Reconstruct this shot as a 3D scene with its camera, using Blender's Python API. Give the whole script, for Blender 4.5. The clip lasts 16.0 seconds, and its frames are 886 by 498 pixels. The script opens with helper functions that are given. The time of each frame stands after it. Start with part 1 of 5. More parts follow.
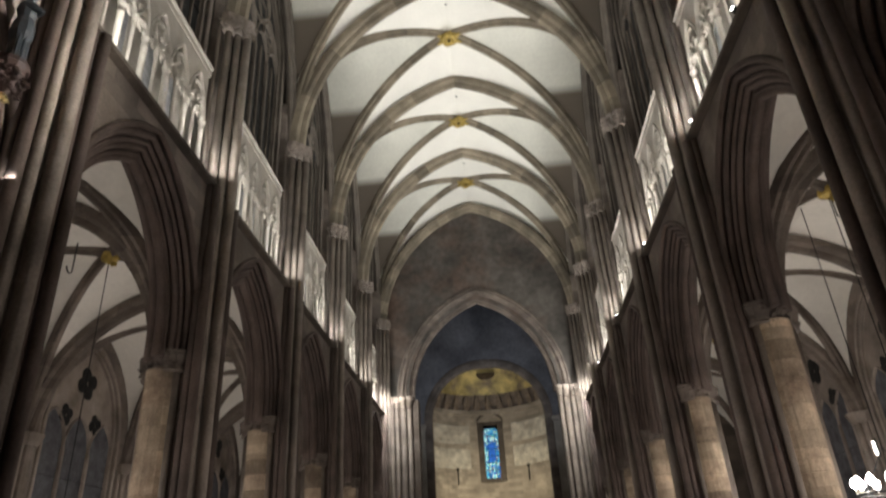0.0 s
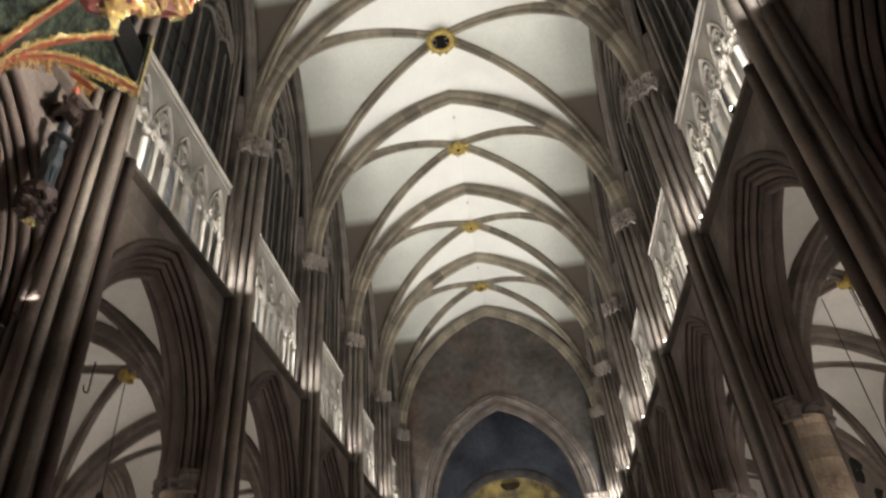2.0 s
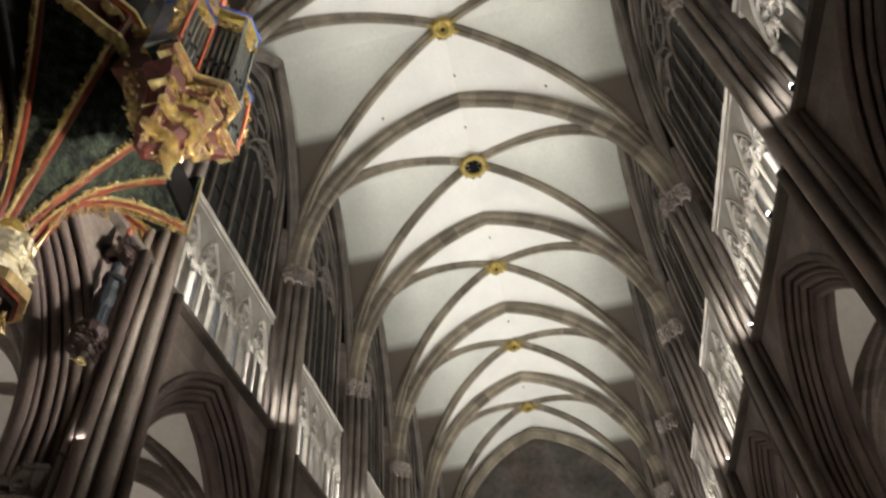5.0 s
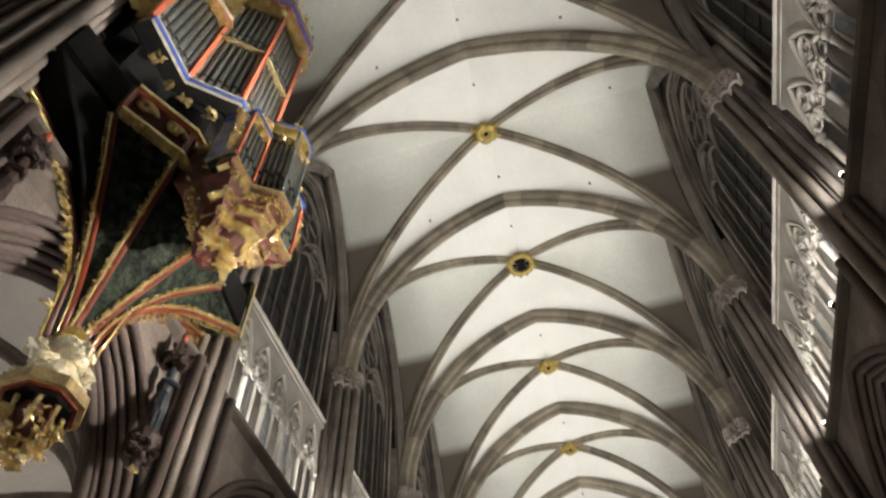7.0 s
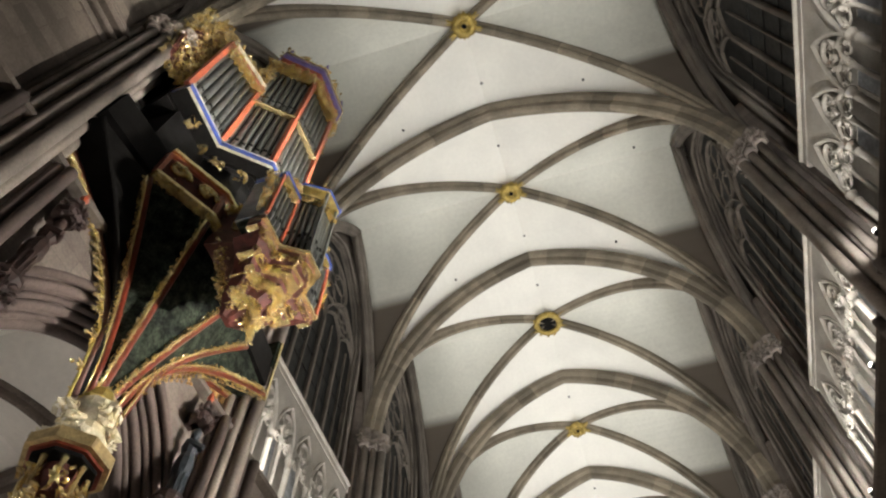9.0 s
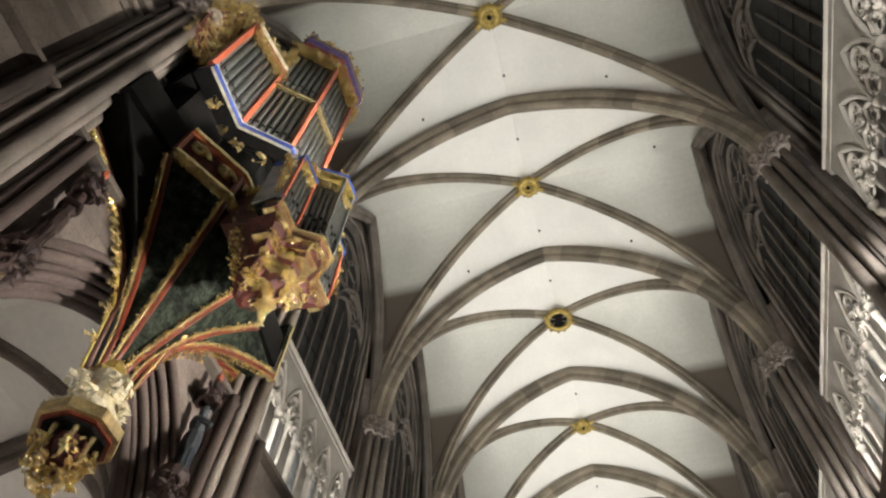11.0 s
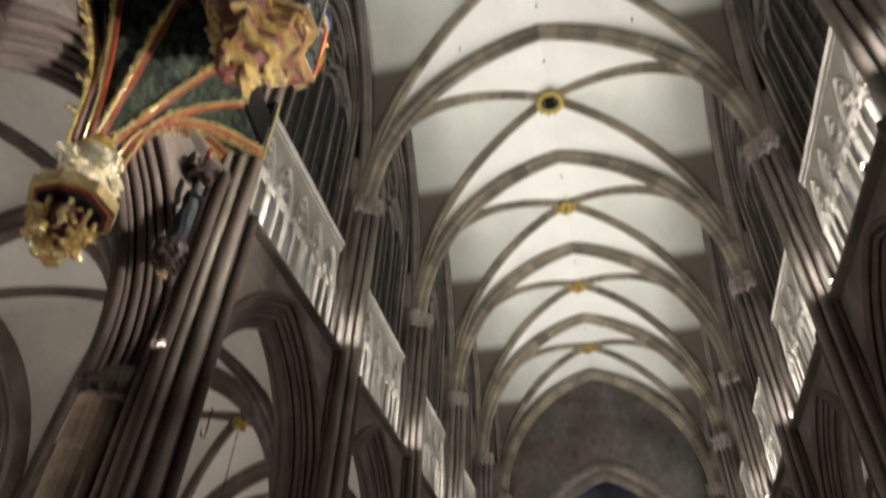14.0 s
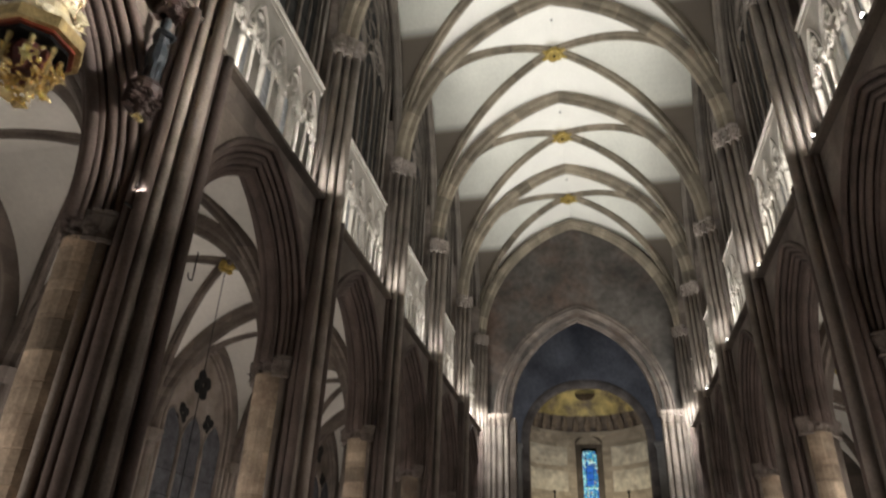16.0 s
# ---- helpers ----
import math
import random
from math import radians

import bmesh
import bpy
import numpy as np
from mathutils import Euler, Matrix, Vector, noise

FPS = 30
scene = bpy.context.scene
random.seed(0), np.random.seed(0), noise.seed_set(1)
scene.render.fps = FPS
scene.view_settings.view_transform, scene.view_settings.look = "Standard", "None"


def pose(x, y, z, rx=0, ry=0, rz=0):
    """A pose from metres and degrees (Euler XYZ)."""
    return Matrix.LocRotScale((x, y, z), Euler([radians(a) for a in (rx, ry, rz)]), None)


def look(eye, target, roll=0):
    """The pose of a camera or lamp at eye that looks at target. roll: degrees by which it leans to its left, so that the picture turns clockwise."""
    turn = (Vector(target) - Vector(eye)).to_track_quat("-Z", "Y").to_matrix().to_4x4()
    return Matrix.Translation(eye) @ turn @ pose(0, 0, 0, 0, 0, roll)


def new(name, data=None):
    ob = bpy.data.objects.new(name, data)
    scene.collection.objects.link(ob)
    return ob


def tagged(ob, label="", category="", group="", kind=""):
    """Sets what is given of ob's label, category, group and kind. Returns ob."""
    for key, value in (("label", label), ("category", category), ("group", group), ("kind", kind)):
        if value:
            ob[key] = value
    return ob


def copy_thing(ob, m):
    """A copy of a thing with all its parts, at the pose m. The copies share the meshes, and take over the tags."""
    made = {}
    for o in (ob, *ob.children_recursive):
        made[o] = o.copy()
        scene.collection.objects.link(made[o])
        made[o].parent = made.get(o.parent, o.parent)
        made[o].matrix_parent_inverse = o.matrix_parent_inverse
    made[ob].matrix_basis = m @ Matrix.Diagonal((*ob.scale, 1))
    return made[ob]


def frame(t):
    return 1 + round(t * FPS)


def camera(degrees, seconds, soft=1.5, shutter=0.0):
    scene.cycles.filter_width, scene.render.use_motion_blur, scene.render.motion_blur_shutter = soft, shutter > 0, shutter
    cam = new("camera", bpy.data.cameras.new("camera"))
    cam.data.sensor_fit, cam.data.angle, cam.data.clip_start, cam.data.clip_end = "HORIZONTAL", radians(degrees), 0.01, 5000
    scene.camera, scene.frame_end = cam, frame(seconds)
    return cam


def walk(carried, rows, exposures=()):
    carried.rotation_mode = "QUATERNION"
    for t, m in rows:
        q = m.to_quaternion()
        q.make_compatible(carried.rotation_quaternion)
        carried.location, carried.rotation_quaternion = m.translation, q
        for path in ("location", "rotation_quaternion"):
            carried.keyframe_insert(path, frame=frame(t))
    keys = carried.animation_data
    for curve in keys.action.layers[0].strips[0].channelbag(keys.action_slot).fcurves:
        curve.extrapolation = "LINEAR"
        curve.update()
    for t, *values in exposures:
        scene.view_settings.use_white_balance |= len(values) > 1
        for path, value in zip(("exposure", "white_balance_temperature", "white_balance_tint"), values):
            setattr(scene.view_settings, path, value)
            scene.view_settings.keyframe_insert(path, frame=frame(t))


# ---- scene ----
# camera: a hand-held camera turned on the spot
cam = camera(66.4, 16.0, soft=2.2, shutter=1.0)
EYE = (0.85, 0.0, 1.6)
ROWS = [
    (0.0, 3.68, 26.82, -3.42),
    (0.5, 3.63, 29.32, -3.60),
    (1.0, 3.88, 31.41, -4.09),
    (1.5, 4.10, 33.44, -4.21),
    (2.0, 4.43, 35.75, -5.26),
    (2.5, 4.99, 37.81, -6.14),
    (3.0, 5.39, 38.90, -5.43),
    (3.5, 5.41, 39.63, -4.67),
    (4.0, 5.77, 41.15, -5.36),
    (4.5, 6.57, 43.66, -6.00),
    (7.0, 12.90, 54.91, -3.39),
    (7.5, 13.67, 56.98, -3.33),
    (8.0, 14.51, 58.82, -2.26),
    (8.5, 15.48, 59.50, -1.25),
    (9.0, 16.64, 59.98, -0.43),
    (11.5, 19.20, 58.58, 5.89),
    (12.0, 18.28, 55.13, 5.90),
    (12.5, 17.71, 53.41, 4.37),
    (13.0, 17.29, 50.96, 3.86),
    (13.5, 16.80, 47.93, 3.71),
    (14.0, 15.69, 40.87, 2.87),
    (14.5, 15.06, 37.18, 3.16),
    (15.0, 14.47, 33.66, 2.64),
    (15.5, 13.92, 30.66, 2.66),
    (16.0, 13.22, 28.22, 2.22),
]

walk(cam, [(t, pose(*EYE, 90 + pitch, 0, yaw) @ pose(0, 0, 0, 0, 0, roll)) for t, yaw, pitch, roll in ROWS],
     exposures=[(0.0, 0.0), (16.0, 0.0)])

# ---- plan ----
BAY = 8.14            # length of a bay
FIRST = 10.25         # pier nearest ahead
WALL = 8.1            # line of the piers and of the organ
FACE = 7.62           # face of the arcade wall
SILL = 13.6           # triforium floor
RAIL = 18.45          # triforium top
SPRING = 21.1         # vault springing
TOP = 31.55           # vault ridge
SPAN = 7.75           # half span of the vault
CAP = 7.75            # arcade capitals
AISLE = 18.5          # aisle outer wall
END = FIRST + 5 * BAY  # crossing wall
BAYS = range(-3, 5)


def pier_y(j):
    return FIRST + BAY * j


# ---- world and lamps ----
world = bpy.data.worlds.new("night")
scene.world = world
world.use_nodes = True
world.node_tree.nodes["Background"].inputs[0].default_value = (0.02, 0.025, 0.04, 1)
world.node_tree.nodes["Background"].inputs[1].default_value = 0.3


def area(name, eye, target, sx, sy, watts, colour, spread=180):
    data = bpy.data.lights.new(name, "AREA")
    data.shape, data.size, data.size_y = "RECTANGLE", sx, sy
    data.energy, data.color, data.spread = watts, colour, radians(spread)
    ob = new(name, data)
    ob.matrix_world = look(eye, target)
    return ob


WARM = (1.0, 0.94, 0.86)
COOL = (1.0, 0.985, 0.95)
VAULT_W, SCREEN_W, AISLE_W, LOW_W = 206, 27.0, 15, 106


def point(name, at, watts, colour, r=0.35):
    data = bpy.data.lights.new(name, "POINT")
    data.energy, data.color, data.shadow_soft_size = watts, colour, r
    ob = new(name, data)
    ob.matrix_world = pose(*at)
    return ob


for b in range(-2, 5):
    y0, y1 = pier_y(b), pier_y(b + 1)
    yc = (y0 + y1) / 2
    for s in (-1, 1):
        # floods on the ledge beside each pier, aimed at the vault
        if (s, b) not in ((-1, -2), (-1, -1)):
            gain = VAULT_W * (1.2 if s > 0 else 0.8) * (0.3 if b < -1 else 0.85 if b < 0 else 1.0)
            xf, aim, wide = (7.2, 2.2, 120) if b < 0 else (7.5, 0.5, 150)
            area("vault_flood", (s * xf, y0 + 1.65, SILL + 0.32), (-s * aim, yc + 2.2, TOP), 0.9, 0.25, gain, COOL, wide)
            area("vault_flood", (s * xf, y1 - 1.65, SILL + 0.32), (-s * aim, yc - 2.2, TOP), 0.9, 0.25, gain, COOL, wide)
        if b >= 0:
            area("triforium_flood", (s * 8.34, yc, SILL + 0.12), (s * 8.62, yc, RAIL), 5.4, 0.15, SCREEN_W, COOL)
        area("aisle_flood", (s * 10.2, yc + 2.9, CAP + 1.0), (s * 13.4, yc, 15.0), 0.5, 0.3, AISLE_W * (1.8 if b < 0 else 1.0), WARM)
for s in (-1, 1):
    area("crossing_flood", (s * 7.5, END - 1.9, 14.9), (s * 6.9, END, 18), 0.5, 0.3, 26, COOL)
    area("crossing_flood", (s * 7.1, END - 2.9, 15.0), (s * 6.2, END - 0.2, 4.0), 0.5, 0.3, 380, COOL)
    area("choir_flood", (s * 5.0, END + 5.0, 13.0), (-s * 0.2, END + 15, 23.0), 0.6, 0.4, 120, (0.8, 0.88, 1.0), 120)
    # low fill points added along the aisles to brighten the lower piers
    for yy in (6.2, 14.3, 22.5, 30.6, 40):
        point("aisle_fill_light", (s * 10.9, yy, 2.0), LOW_W * 3.9, (1.0, 0.92, 0.86))
    # small lamps on the ledge that light the pier shafts
    for j in range(1 if s < 0 else 0, 5):
        area("ledge_lamp", (s * 7.25, pier_y(j) - 1.25, SILL + 0.3), (s * 7.25, pier_y(j) + 0.1, SILL + 2.6), 0.2, 0.2, 32, COOL, 110)
# unseen flood added on the west capital to brighten the wall beneath the organ
area("capital_flood", (-7.25, 2.9, CAP + 0.75), (-7.7, 3.6, 13.0), 0.2, 0.15, 150, COOL)
# flood on the east capital beneath the organ
area("capital_flood", (-7.3, 9.35, CAP + 0.75), (-7.7, 8.7, 13.2), 0.2, 0.15, 8, COOL)
# spots added on the south side to brighten the organ
area("organ_fill", (7.4, 12.6, SILL + 0.4), (-6.0, 6.6, 19.0), 0.3, 0.3, 560, WARM, 34)
area("organ_fill", (7.0, 12.0, CAP + 1.2), (-6.5, 6.8, 13.0), 0.6, 0.6, 430, WARM, 48)
area("apse_flood", (0.0, END + 17.0, 9.0), (0, END + 24, 17), 6.0, 0.4, 340, (1.0, 0.9, 0.68))
# fill points added low in the nave, without any fixture
for yy in (16, 25, 42):
    point("nave_fill_light", (1.0, yy, 2.0), LOW_W * 1.5, (1.0, 0.92, 0.86))

# ---- materials ----


def material(name, colour, rough=0.8, metal=0.0, vary=0.25, scale=1.5, fine=18.0, bump=0.25, dist=0.02, object_vary=0.0, stain=None, blocks=None, emit=None):
    """A painted, stone or metal surface with grain, patches and fine relief in metres."""
    m = bpy.data.materials.new(name)
    m.use_nodes = True
    nt = m.node_tree
    n, l = nt.nodes, nt.links
    bsdf = n["Principled BSDF"]
    bsdf.inputs["Roughness"].default_value = rough
    bsdf.inputs["Metallic"].default_value = metal
    bsdf.inputs["Specular IOR Level"].default_value = 0.15 if rough > 0.9 else 0.5
    tc = n.new("ShaderNodeTexCoord")
    geo = n.new("ShaderNodeNewGeometry")
    big = n.new("ShaderNodeTexNoise")
    big.inputs["Scale"].default_value = scale
    big.inputs["Detail"].default_value = 6
    small = n.new("ShaderNodeTexNoise")
    small.inputs["Scale"].default_value = fine
    small.inputs["Detail"].default_value = 5
    for q in (big, small):
        l.new(geo.outputs["Position"], q.inputs["Vector"])
    ramp = n.new("ShaderNodeMapRange")
    ramp.inputs["From Min"].default_value, ramp.inputs["From Max"].default_value = 0.3, 0.7
    ramp.inputs["To Min"].default_value, ramp.inputs["To Max"].default_value = 1 - vary, 1 + vary
    l.new(big.outputs["Fac"], ramp.inputs["Value"])
    ramp2 = n.new("ShaderNodeMapRange")
    ramp2.inputs["From Min"].default_value, ramp2.inputs["From Max"].default_value = 0.3, 0.7
    ramp2.inputs["To Min"].default_value, ramp2.inputs["To Max"].default_value = 1 - vary * 0.5, 1 + vary * 0.5
    l.new(small.outputs["Fac"], ramp2.inputs["Value"])
    mul = n.new("ShaderNodeMath")
    mul.operation = "MULTIPLY"
    l.new(ramp.outputs[0], mul.inputs[0])
    l.new(ramp2.outputs[0], mul.inputs[1])
    value = mul.outputs[0]
    if object_vary:
        info = n.new("ShaderNodeObjectInfo")
        r3 = n.new("ShaderNodeMapRange")
        r3.inputs["To Min"].default_value, r3.inputs["To Max"].default_value = 1 - object_vary, 1 + object_vary
        l.new(info.outputs["Random"], r3.inputs["Value"])
        m3 = n.new("ShaderNodeMath")
        m3.operation = "MULTIPLY"
        l.new(value, m3.inputs[0])
        l.new(r3.outputs[0], m3.inputs[1])
        value = m3.outputs[0]
    if blocks:
        # courses of dressed stone, a little different from block to block
        sep = n.new("ShaderNodeSeparateXYZ")
        l.new(geo.outputs["Position"], sep.inputs[0])
        add = n.new("ShaderNodeMath")
        l.new(sep.outputs["X"], add.inputs[0])
        l.new(sep.outputs["Y"], add.inputs[1])
        comb = n.new("ShaderNodeCombineXYZ")
        l.new(add.outputs[0], comb.inputs["X"])
        l.new(sep.outputs["Z"], comb.inputs["Y"])
        br = n.new("ShaderNodeTexBrick")
        br.inputs["Scale"].default_value = 1.0
        br.inputs["Brick Width"].default_value, br.inputs["Row Height"].default_value = blocks
        br.inputs["Mortar Size"].default_value = 0.008
        br.inputs["Color1"].default_value = (0.72, 0.71, 0.7, 1)
        br.inputs["Color2"].default_value = (1.3, 1.27, 1.24, 1)
        br.inputs["Mortar"].default_value = (0.7, 0.68, 0.66, 1)
        l.new(comb.outputs[0], br.inputs["Vector"])
        m4 = n.new("ShaderNodeMix")
        m4.data_type, m4.blend_type = "RGBA", "MULTIPLY"
        m4.inputs["Factor"].default_value = 0.8
        m4.inputs[6].default_value = (*colour, 1)
        l.new(br.outputs["Color"], m4.inputs[7])
        base = m4.outputs[2]
    else:
        rgb = n.new("ShaderNodeRGB")
        rgb.outputs[0].default_value = (*colour, 1)
        base = rgb.outputs[0]
    if stain:
        st = n.new("ShaderNodeTexNoise")
        st.inputs["Scale"].default_value = scale * 0.6
        st.inputs["Detail"].default_value = 8
        st.inputs["Roughness"].default_value = 0.65
        l.new(geo.outputs["Position"], st.inputs["Vector"])
        sr = n.new("ShaderNodeMapRange")
        sr.inputs["From Min"].default_value, sr.inputs["From Max"].default_value = 0.48, 0.66
        l.new(st.outputs["Fac"], sr.inputs["Value"])
        mx = n.new("ShaderNodeMix")
        mx.data_type = "RGBA"
        l.new(sr.outputs[0], mx.inputs["Factor"])
        l.new(base, mx.inputs[6])
        mx.inputs[7].default_value = (*stain, 1)
        base = mx.outputs[2]
    fin = n.new("ShaderNodeVectorMath")
    fin.operation = "SCALE"
    l.new(base, fin.inputs[0])
    l.new(value, fin.inputs["Scale"])
    l.new(fin.outputs[0], bsdf.inputs["Base Color"])
    bp = n.new("ShaderNodeBump")
    bp.inputs["Strength"].default_value, bp.inputs["Distance"].default_value = bump, dist
    l.new(small.outputs["Fac"], bp.inputs["Height"])
    l.new(bp.outputs[0], bsdf.inputs["Normal"])
    if emit:
        bsdf.inputs["Emission Color"].default_value = (*emit[0], 1)
        bsdf.inputs["Emission Strength"].default_value = emit[1]
    return m


STONE = material("sandstone", (0.157, 0.131, 0.113), 0.85, vary=0.34, scale=0.7, stain=(0.105, 0.082, 0.064), blocks=(1.1, 0.42))
SHAFT = material("shaft_stone", (0.236, 0.199, 0.17), 0.75, vary=0.32, scale=0.9, stain=(0.16, 0.128, 0.1), object_vary=0.18)
DRUM = material("drum_stone", (0.38, 0.305, 0.225), 0.85, vary=0.38, scale=1.1, stain=(0.2, 0.145, 0.105), object_vary=0.42, blocks=(0.62, 0.66))
ARCHSTONE = material("red_brown_sandstone", (0.1, 0.073, 0.062), 0.85, vary=0.35, scale=0.9, stain=(0.06, 0.042, 0.033), object_vary=0.15)
RIB = material("rib_stone", (0.215, 0.182, 0.135), 0.85, vary=0.32, scale=1.0, object_vary=0.34)
DARKSTONE = material("dark_stone", (0.1, 0.082, 0.066), 0.85, vary=0.35, scale=0.6, stain=(0.068, 0.054, 0.044), blocks=(1.1, 0.42))
PALE = material("pale_stone", (0.31, 0.282, 0.243), 0.8, vary=0.2, scale=1.2, stain=(0.27, 0.24, 0.2))
TRACERY = material("tracery_stone", (0.15, 0.128, 0.106), 0.85, vary=0.3, scale=1.0, object_vary=0.15)
DARKRED = material("dark_red_wood", (0.10, 0.035, 0.022), 0.5, vary=0.4, scale=4, fine=30)
GLASS = material("leaded_glass", (0.02, 0.02, 0.019), 0.5, vary=0.5, scale=3.0, fine=9.0, bump=0.5)
FRESCO = material("dark_fresco", (0.085, 0.076, 0.066), 0.9, vary=0.5, scale=0.35, fine=2.5, stain=(0.1, 0.068, 0.052))
BLUEWALL = material("blue_painted_wall", (0.15, 0.15, 0.162), 0.9, vary=0.35, scale=0.4, fine=3.0, stain=(0.1, 0.098, 0.11))
APSE = material("apse_stone", (0.36, 0.31, 0.25), 0.85, vary=0.25, scale=0.6, blocks=(0.9, 0.4))
PANEL = material("pale_painted_panel", (0.6, 0.55, 0.46), 0.85, vary=0.3, scale=1.4, stain=(0.42, 0.36, 0.29))
MOSAIC = material("gold_mosaic", (0.5, 0.39, 0.15), 0.5, metal=0.2, vary=0.45, scale=0.8, fine=10, stain=(0.17, 0.13, 0.1))
GOLD = material("gilding", (0.95, 0.75, 0.38), 0.2, metal=0.85, vary=0.35, scale=5, fine=40, bump=0.6)
OLDGOLD = material("old_gilding", (0.42, 0.31, 0.09), 0.45, metal=0.6, vary=0.4, scale=5, fine=30, bump=0.5)
RED = material("vermilion_paint", (0.37, 0.085, 0.038), 0.4, vary=0.25, scale=5, fine=40)
BLUE = material("blue_paint", (0.012, 0.045, 0.25), 0.4, vary=0.25, scale=5, fine=40)
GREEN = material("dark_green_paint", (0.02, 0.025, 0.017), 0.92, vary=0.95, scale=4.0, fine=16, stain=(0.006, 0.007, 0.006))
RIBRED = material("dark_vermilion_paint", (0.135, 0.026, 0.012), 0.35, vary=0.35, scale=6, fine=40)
CARVED = material("carved_red_wood", (0.075, 0.013, 0.007), 0.75, vary=0.45, scale=6, fine=30)
IVORY = material("silvered_gilding", (0.9, 0.82, 0.6), 0.25, metal=0.45, vary=0.3, scale=6, fine=30)
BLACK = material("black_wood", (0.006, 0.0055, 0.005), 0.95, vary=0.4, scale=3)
PIPE = material("tin_pipe", (0.23, 0.24, 0.23), 0.38, metal=0.85, vary=0.3, scale=4)
FLOORM = material("stone_floor", (0.24, 0.2, 0.165), 0.6, vary=0.25, scale=1.2, blocks=(0.8, 0.8))
IRON = material("black_iron", (0.02, 0.02, 0.02), 0.5, metal=0.6)
BULB = material("bright_bulb", (0.9, 0.9, 0.85), 0.4, emit=((1.0, 0.95, 0.88), 70.0))
LAMP = material("lamp_face", (0.9, 0.9, 0.85), 0.4, emit=((1.0, 0.95, 0.85), 14.0))


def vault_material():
    """Limewashed side-cell tone, greyed for shade; brown below a level line near the springing."""
    m = material("shaded_limewash", (0.66, 0.655, 0.585), 0.9, vary=0.1, scale=0.35, fine=6, bump=0.1)
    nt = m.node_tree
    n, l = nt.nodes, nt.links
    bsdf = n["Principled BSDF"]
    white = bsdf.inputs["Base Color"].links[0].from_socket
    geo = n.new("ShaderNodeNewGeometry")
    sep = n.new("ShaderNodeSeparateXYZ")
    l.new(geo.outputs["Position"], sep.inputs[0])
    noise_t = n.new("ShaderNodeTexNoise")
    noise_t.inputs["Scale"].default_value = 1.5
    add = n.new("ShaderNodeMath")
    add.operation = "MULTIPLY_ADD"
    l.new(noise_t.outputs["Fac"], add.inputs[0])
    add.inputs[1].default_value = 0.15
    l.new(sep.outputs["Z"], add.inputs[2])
    # soft step to a flat brown below WEB_LINE
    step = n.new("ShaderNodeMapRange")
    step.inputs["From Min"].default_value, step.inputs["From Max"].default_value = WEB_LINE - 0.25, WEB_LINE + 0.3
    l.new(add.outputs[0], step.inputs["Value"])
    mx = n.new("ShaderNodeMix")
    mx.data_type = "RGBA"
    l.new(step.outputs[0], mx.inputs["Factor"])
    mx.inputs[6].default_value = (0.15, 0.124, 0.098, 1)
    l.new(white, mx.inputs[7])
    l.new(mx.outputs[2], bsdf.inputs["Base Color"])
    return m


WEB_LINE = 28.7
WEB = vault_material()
# same coating as WEB, lightened where the floods strike more squarely
WEB_LIT = material("lit_limewash", (0.80, 0.785, 0.72), 0.9, vary=0.05, scale=0.5, fine=6, bump=0.1)
AISLEWEB = material("aisle_limewash", (0.74, 0.71, 0.65), 0.9, vary=0.08, scale=0.5, fine=6, bump=0.1, stain=(0.66, 0.63, 0.57))

# ---- mesh helpers ----


def mesh_of(name, verts, faces, mat, smooth=False):
    me = bpy.data.meshes.new(name)
    me.from_pydata([tuple(v) for v in verts], [], faces)
    me.materials.append(mat)
    if smooth:
        me.shade_smooth()
    me.update()
    return me


def flip_out(me):
    bm = bmesh.new()
    bm.from_mesh(me)
    bmesh.ops.recalc_face_normals(bm, faces=bm.faces)
    bm.to_mesh(me)
    bm.free()
    return me


def part(name, me, parent=None, m=None, label=""):
    ob = new(name, me)
    if parent is not None:
        ob.parent = parent
    if m is not None:
        ob.matrix_basis = m
    if label:
        ob["label"] = label
    return ob


def thing(name, label, category, group="", kind="", at=None):
    ob = new(name)
    if at is not None:
        ob.matrix_basis = at
    return tagged(ob, label, category, group, kind)


def arch(half, rise, n=12, z0=0.0):
    """A pointed arch from its left springing to its right one: (s, z)."""
    c = (rise * rise - half * half) / (2 * half)
    r = half + c
    top = math.atan2(rise, c) if c > -half else math.pi / 2
    left = [(-(r * math.cos(top * i / n) - c), z0 + r * math.sin(top * i / n)) for i in range(n + 1)]
    return left + [(-s, z) for s, z in left[-2::-1]]


def normals(path):
    out = []
    for i, (s, z) in enumerate(path):
        a, b = path[max(i - 1, 0)], path[min(i + 1, len(path) - 1)]
        d = math.hypot(b[0] - a[0], b[1] - a[1]) or 1
        out.append(((b[1] - a[1]) / d, -(b[0] - a[0]) / d))
    return out


def sweep(path, prof, closed_path=False):
    """Verts and faces of a closed profile (a across, b inward) carried along a path in the local y-z plane."""
    if closed_path:
        big = [path[-1]] + list(path) + [path[0]]
        nn = normals(big)[1:-1]
    else:
        nn = normals(path)
    v, f, k = [], [], len(prof)
    for (s, z), (ns, nz) in zip(path, nn):
        v += [(a, s + b * ns, z + b * nz) for a, b in prof]
    cnt = len(path)
    for i in range(cnt if closed_path else cnt - 1):
        o, o2 = i * k, ((i + 1) % cnt) * k
        for j in range(k):
            j2 = (j + 1) % k
            f.append((o + j, o + j2, o2 + j2, o2 + j))
    if not closed_path:
        f += [tuple(range(k))[::-1], tuple((cnt - 1) * k + j for j in range(k))]
    return v, f


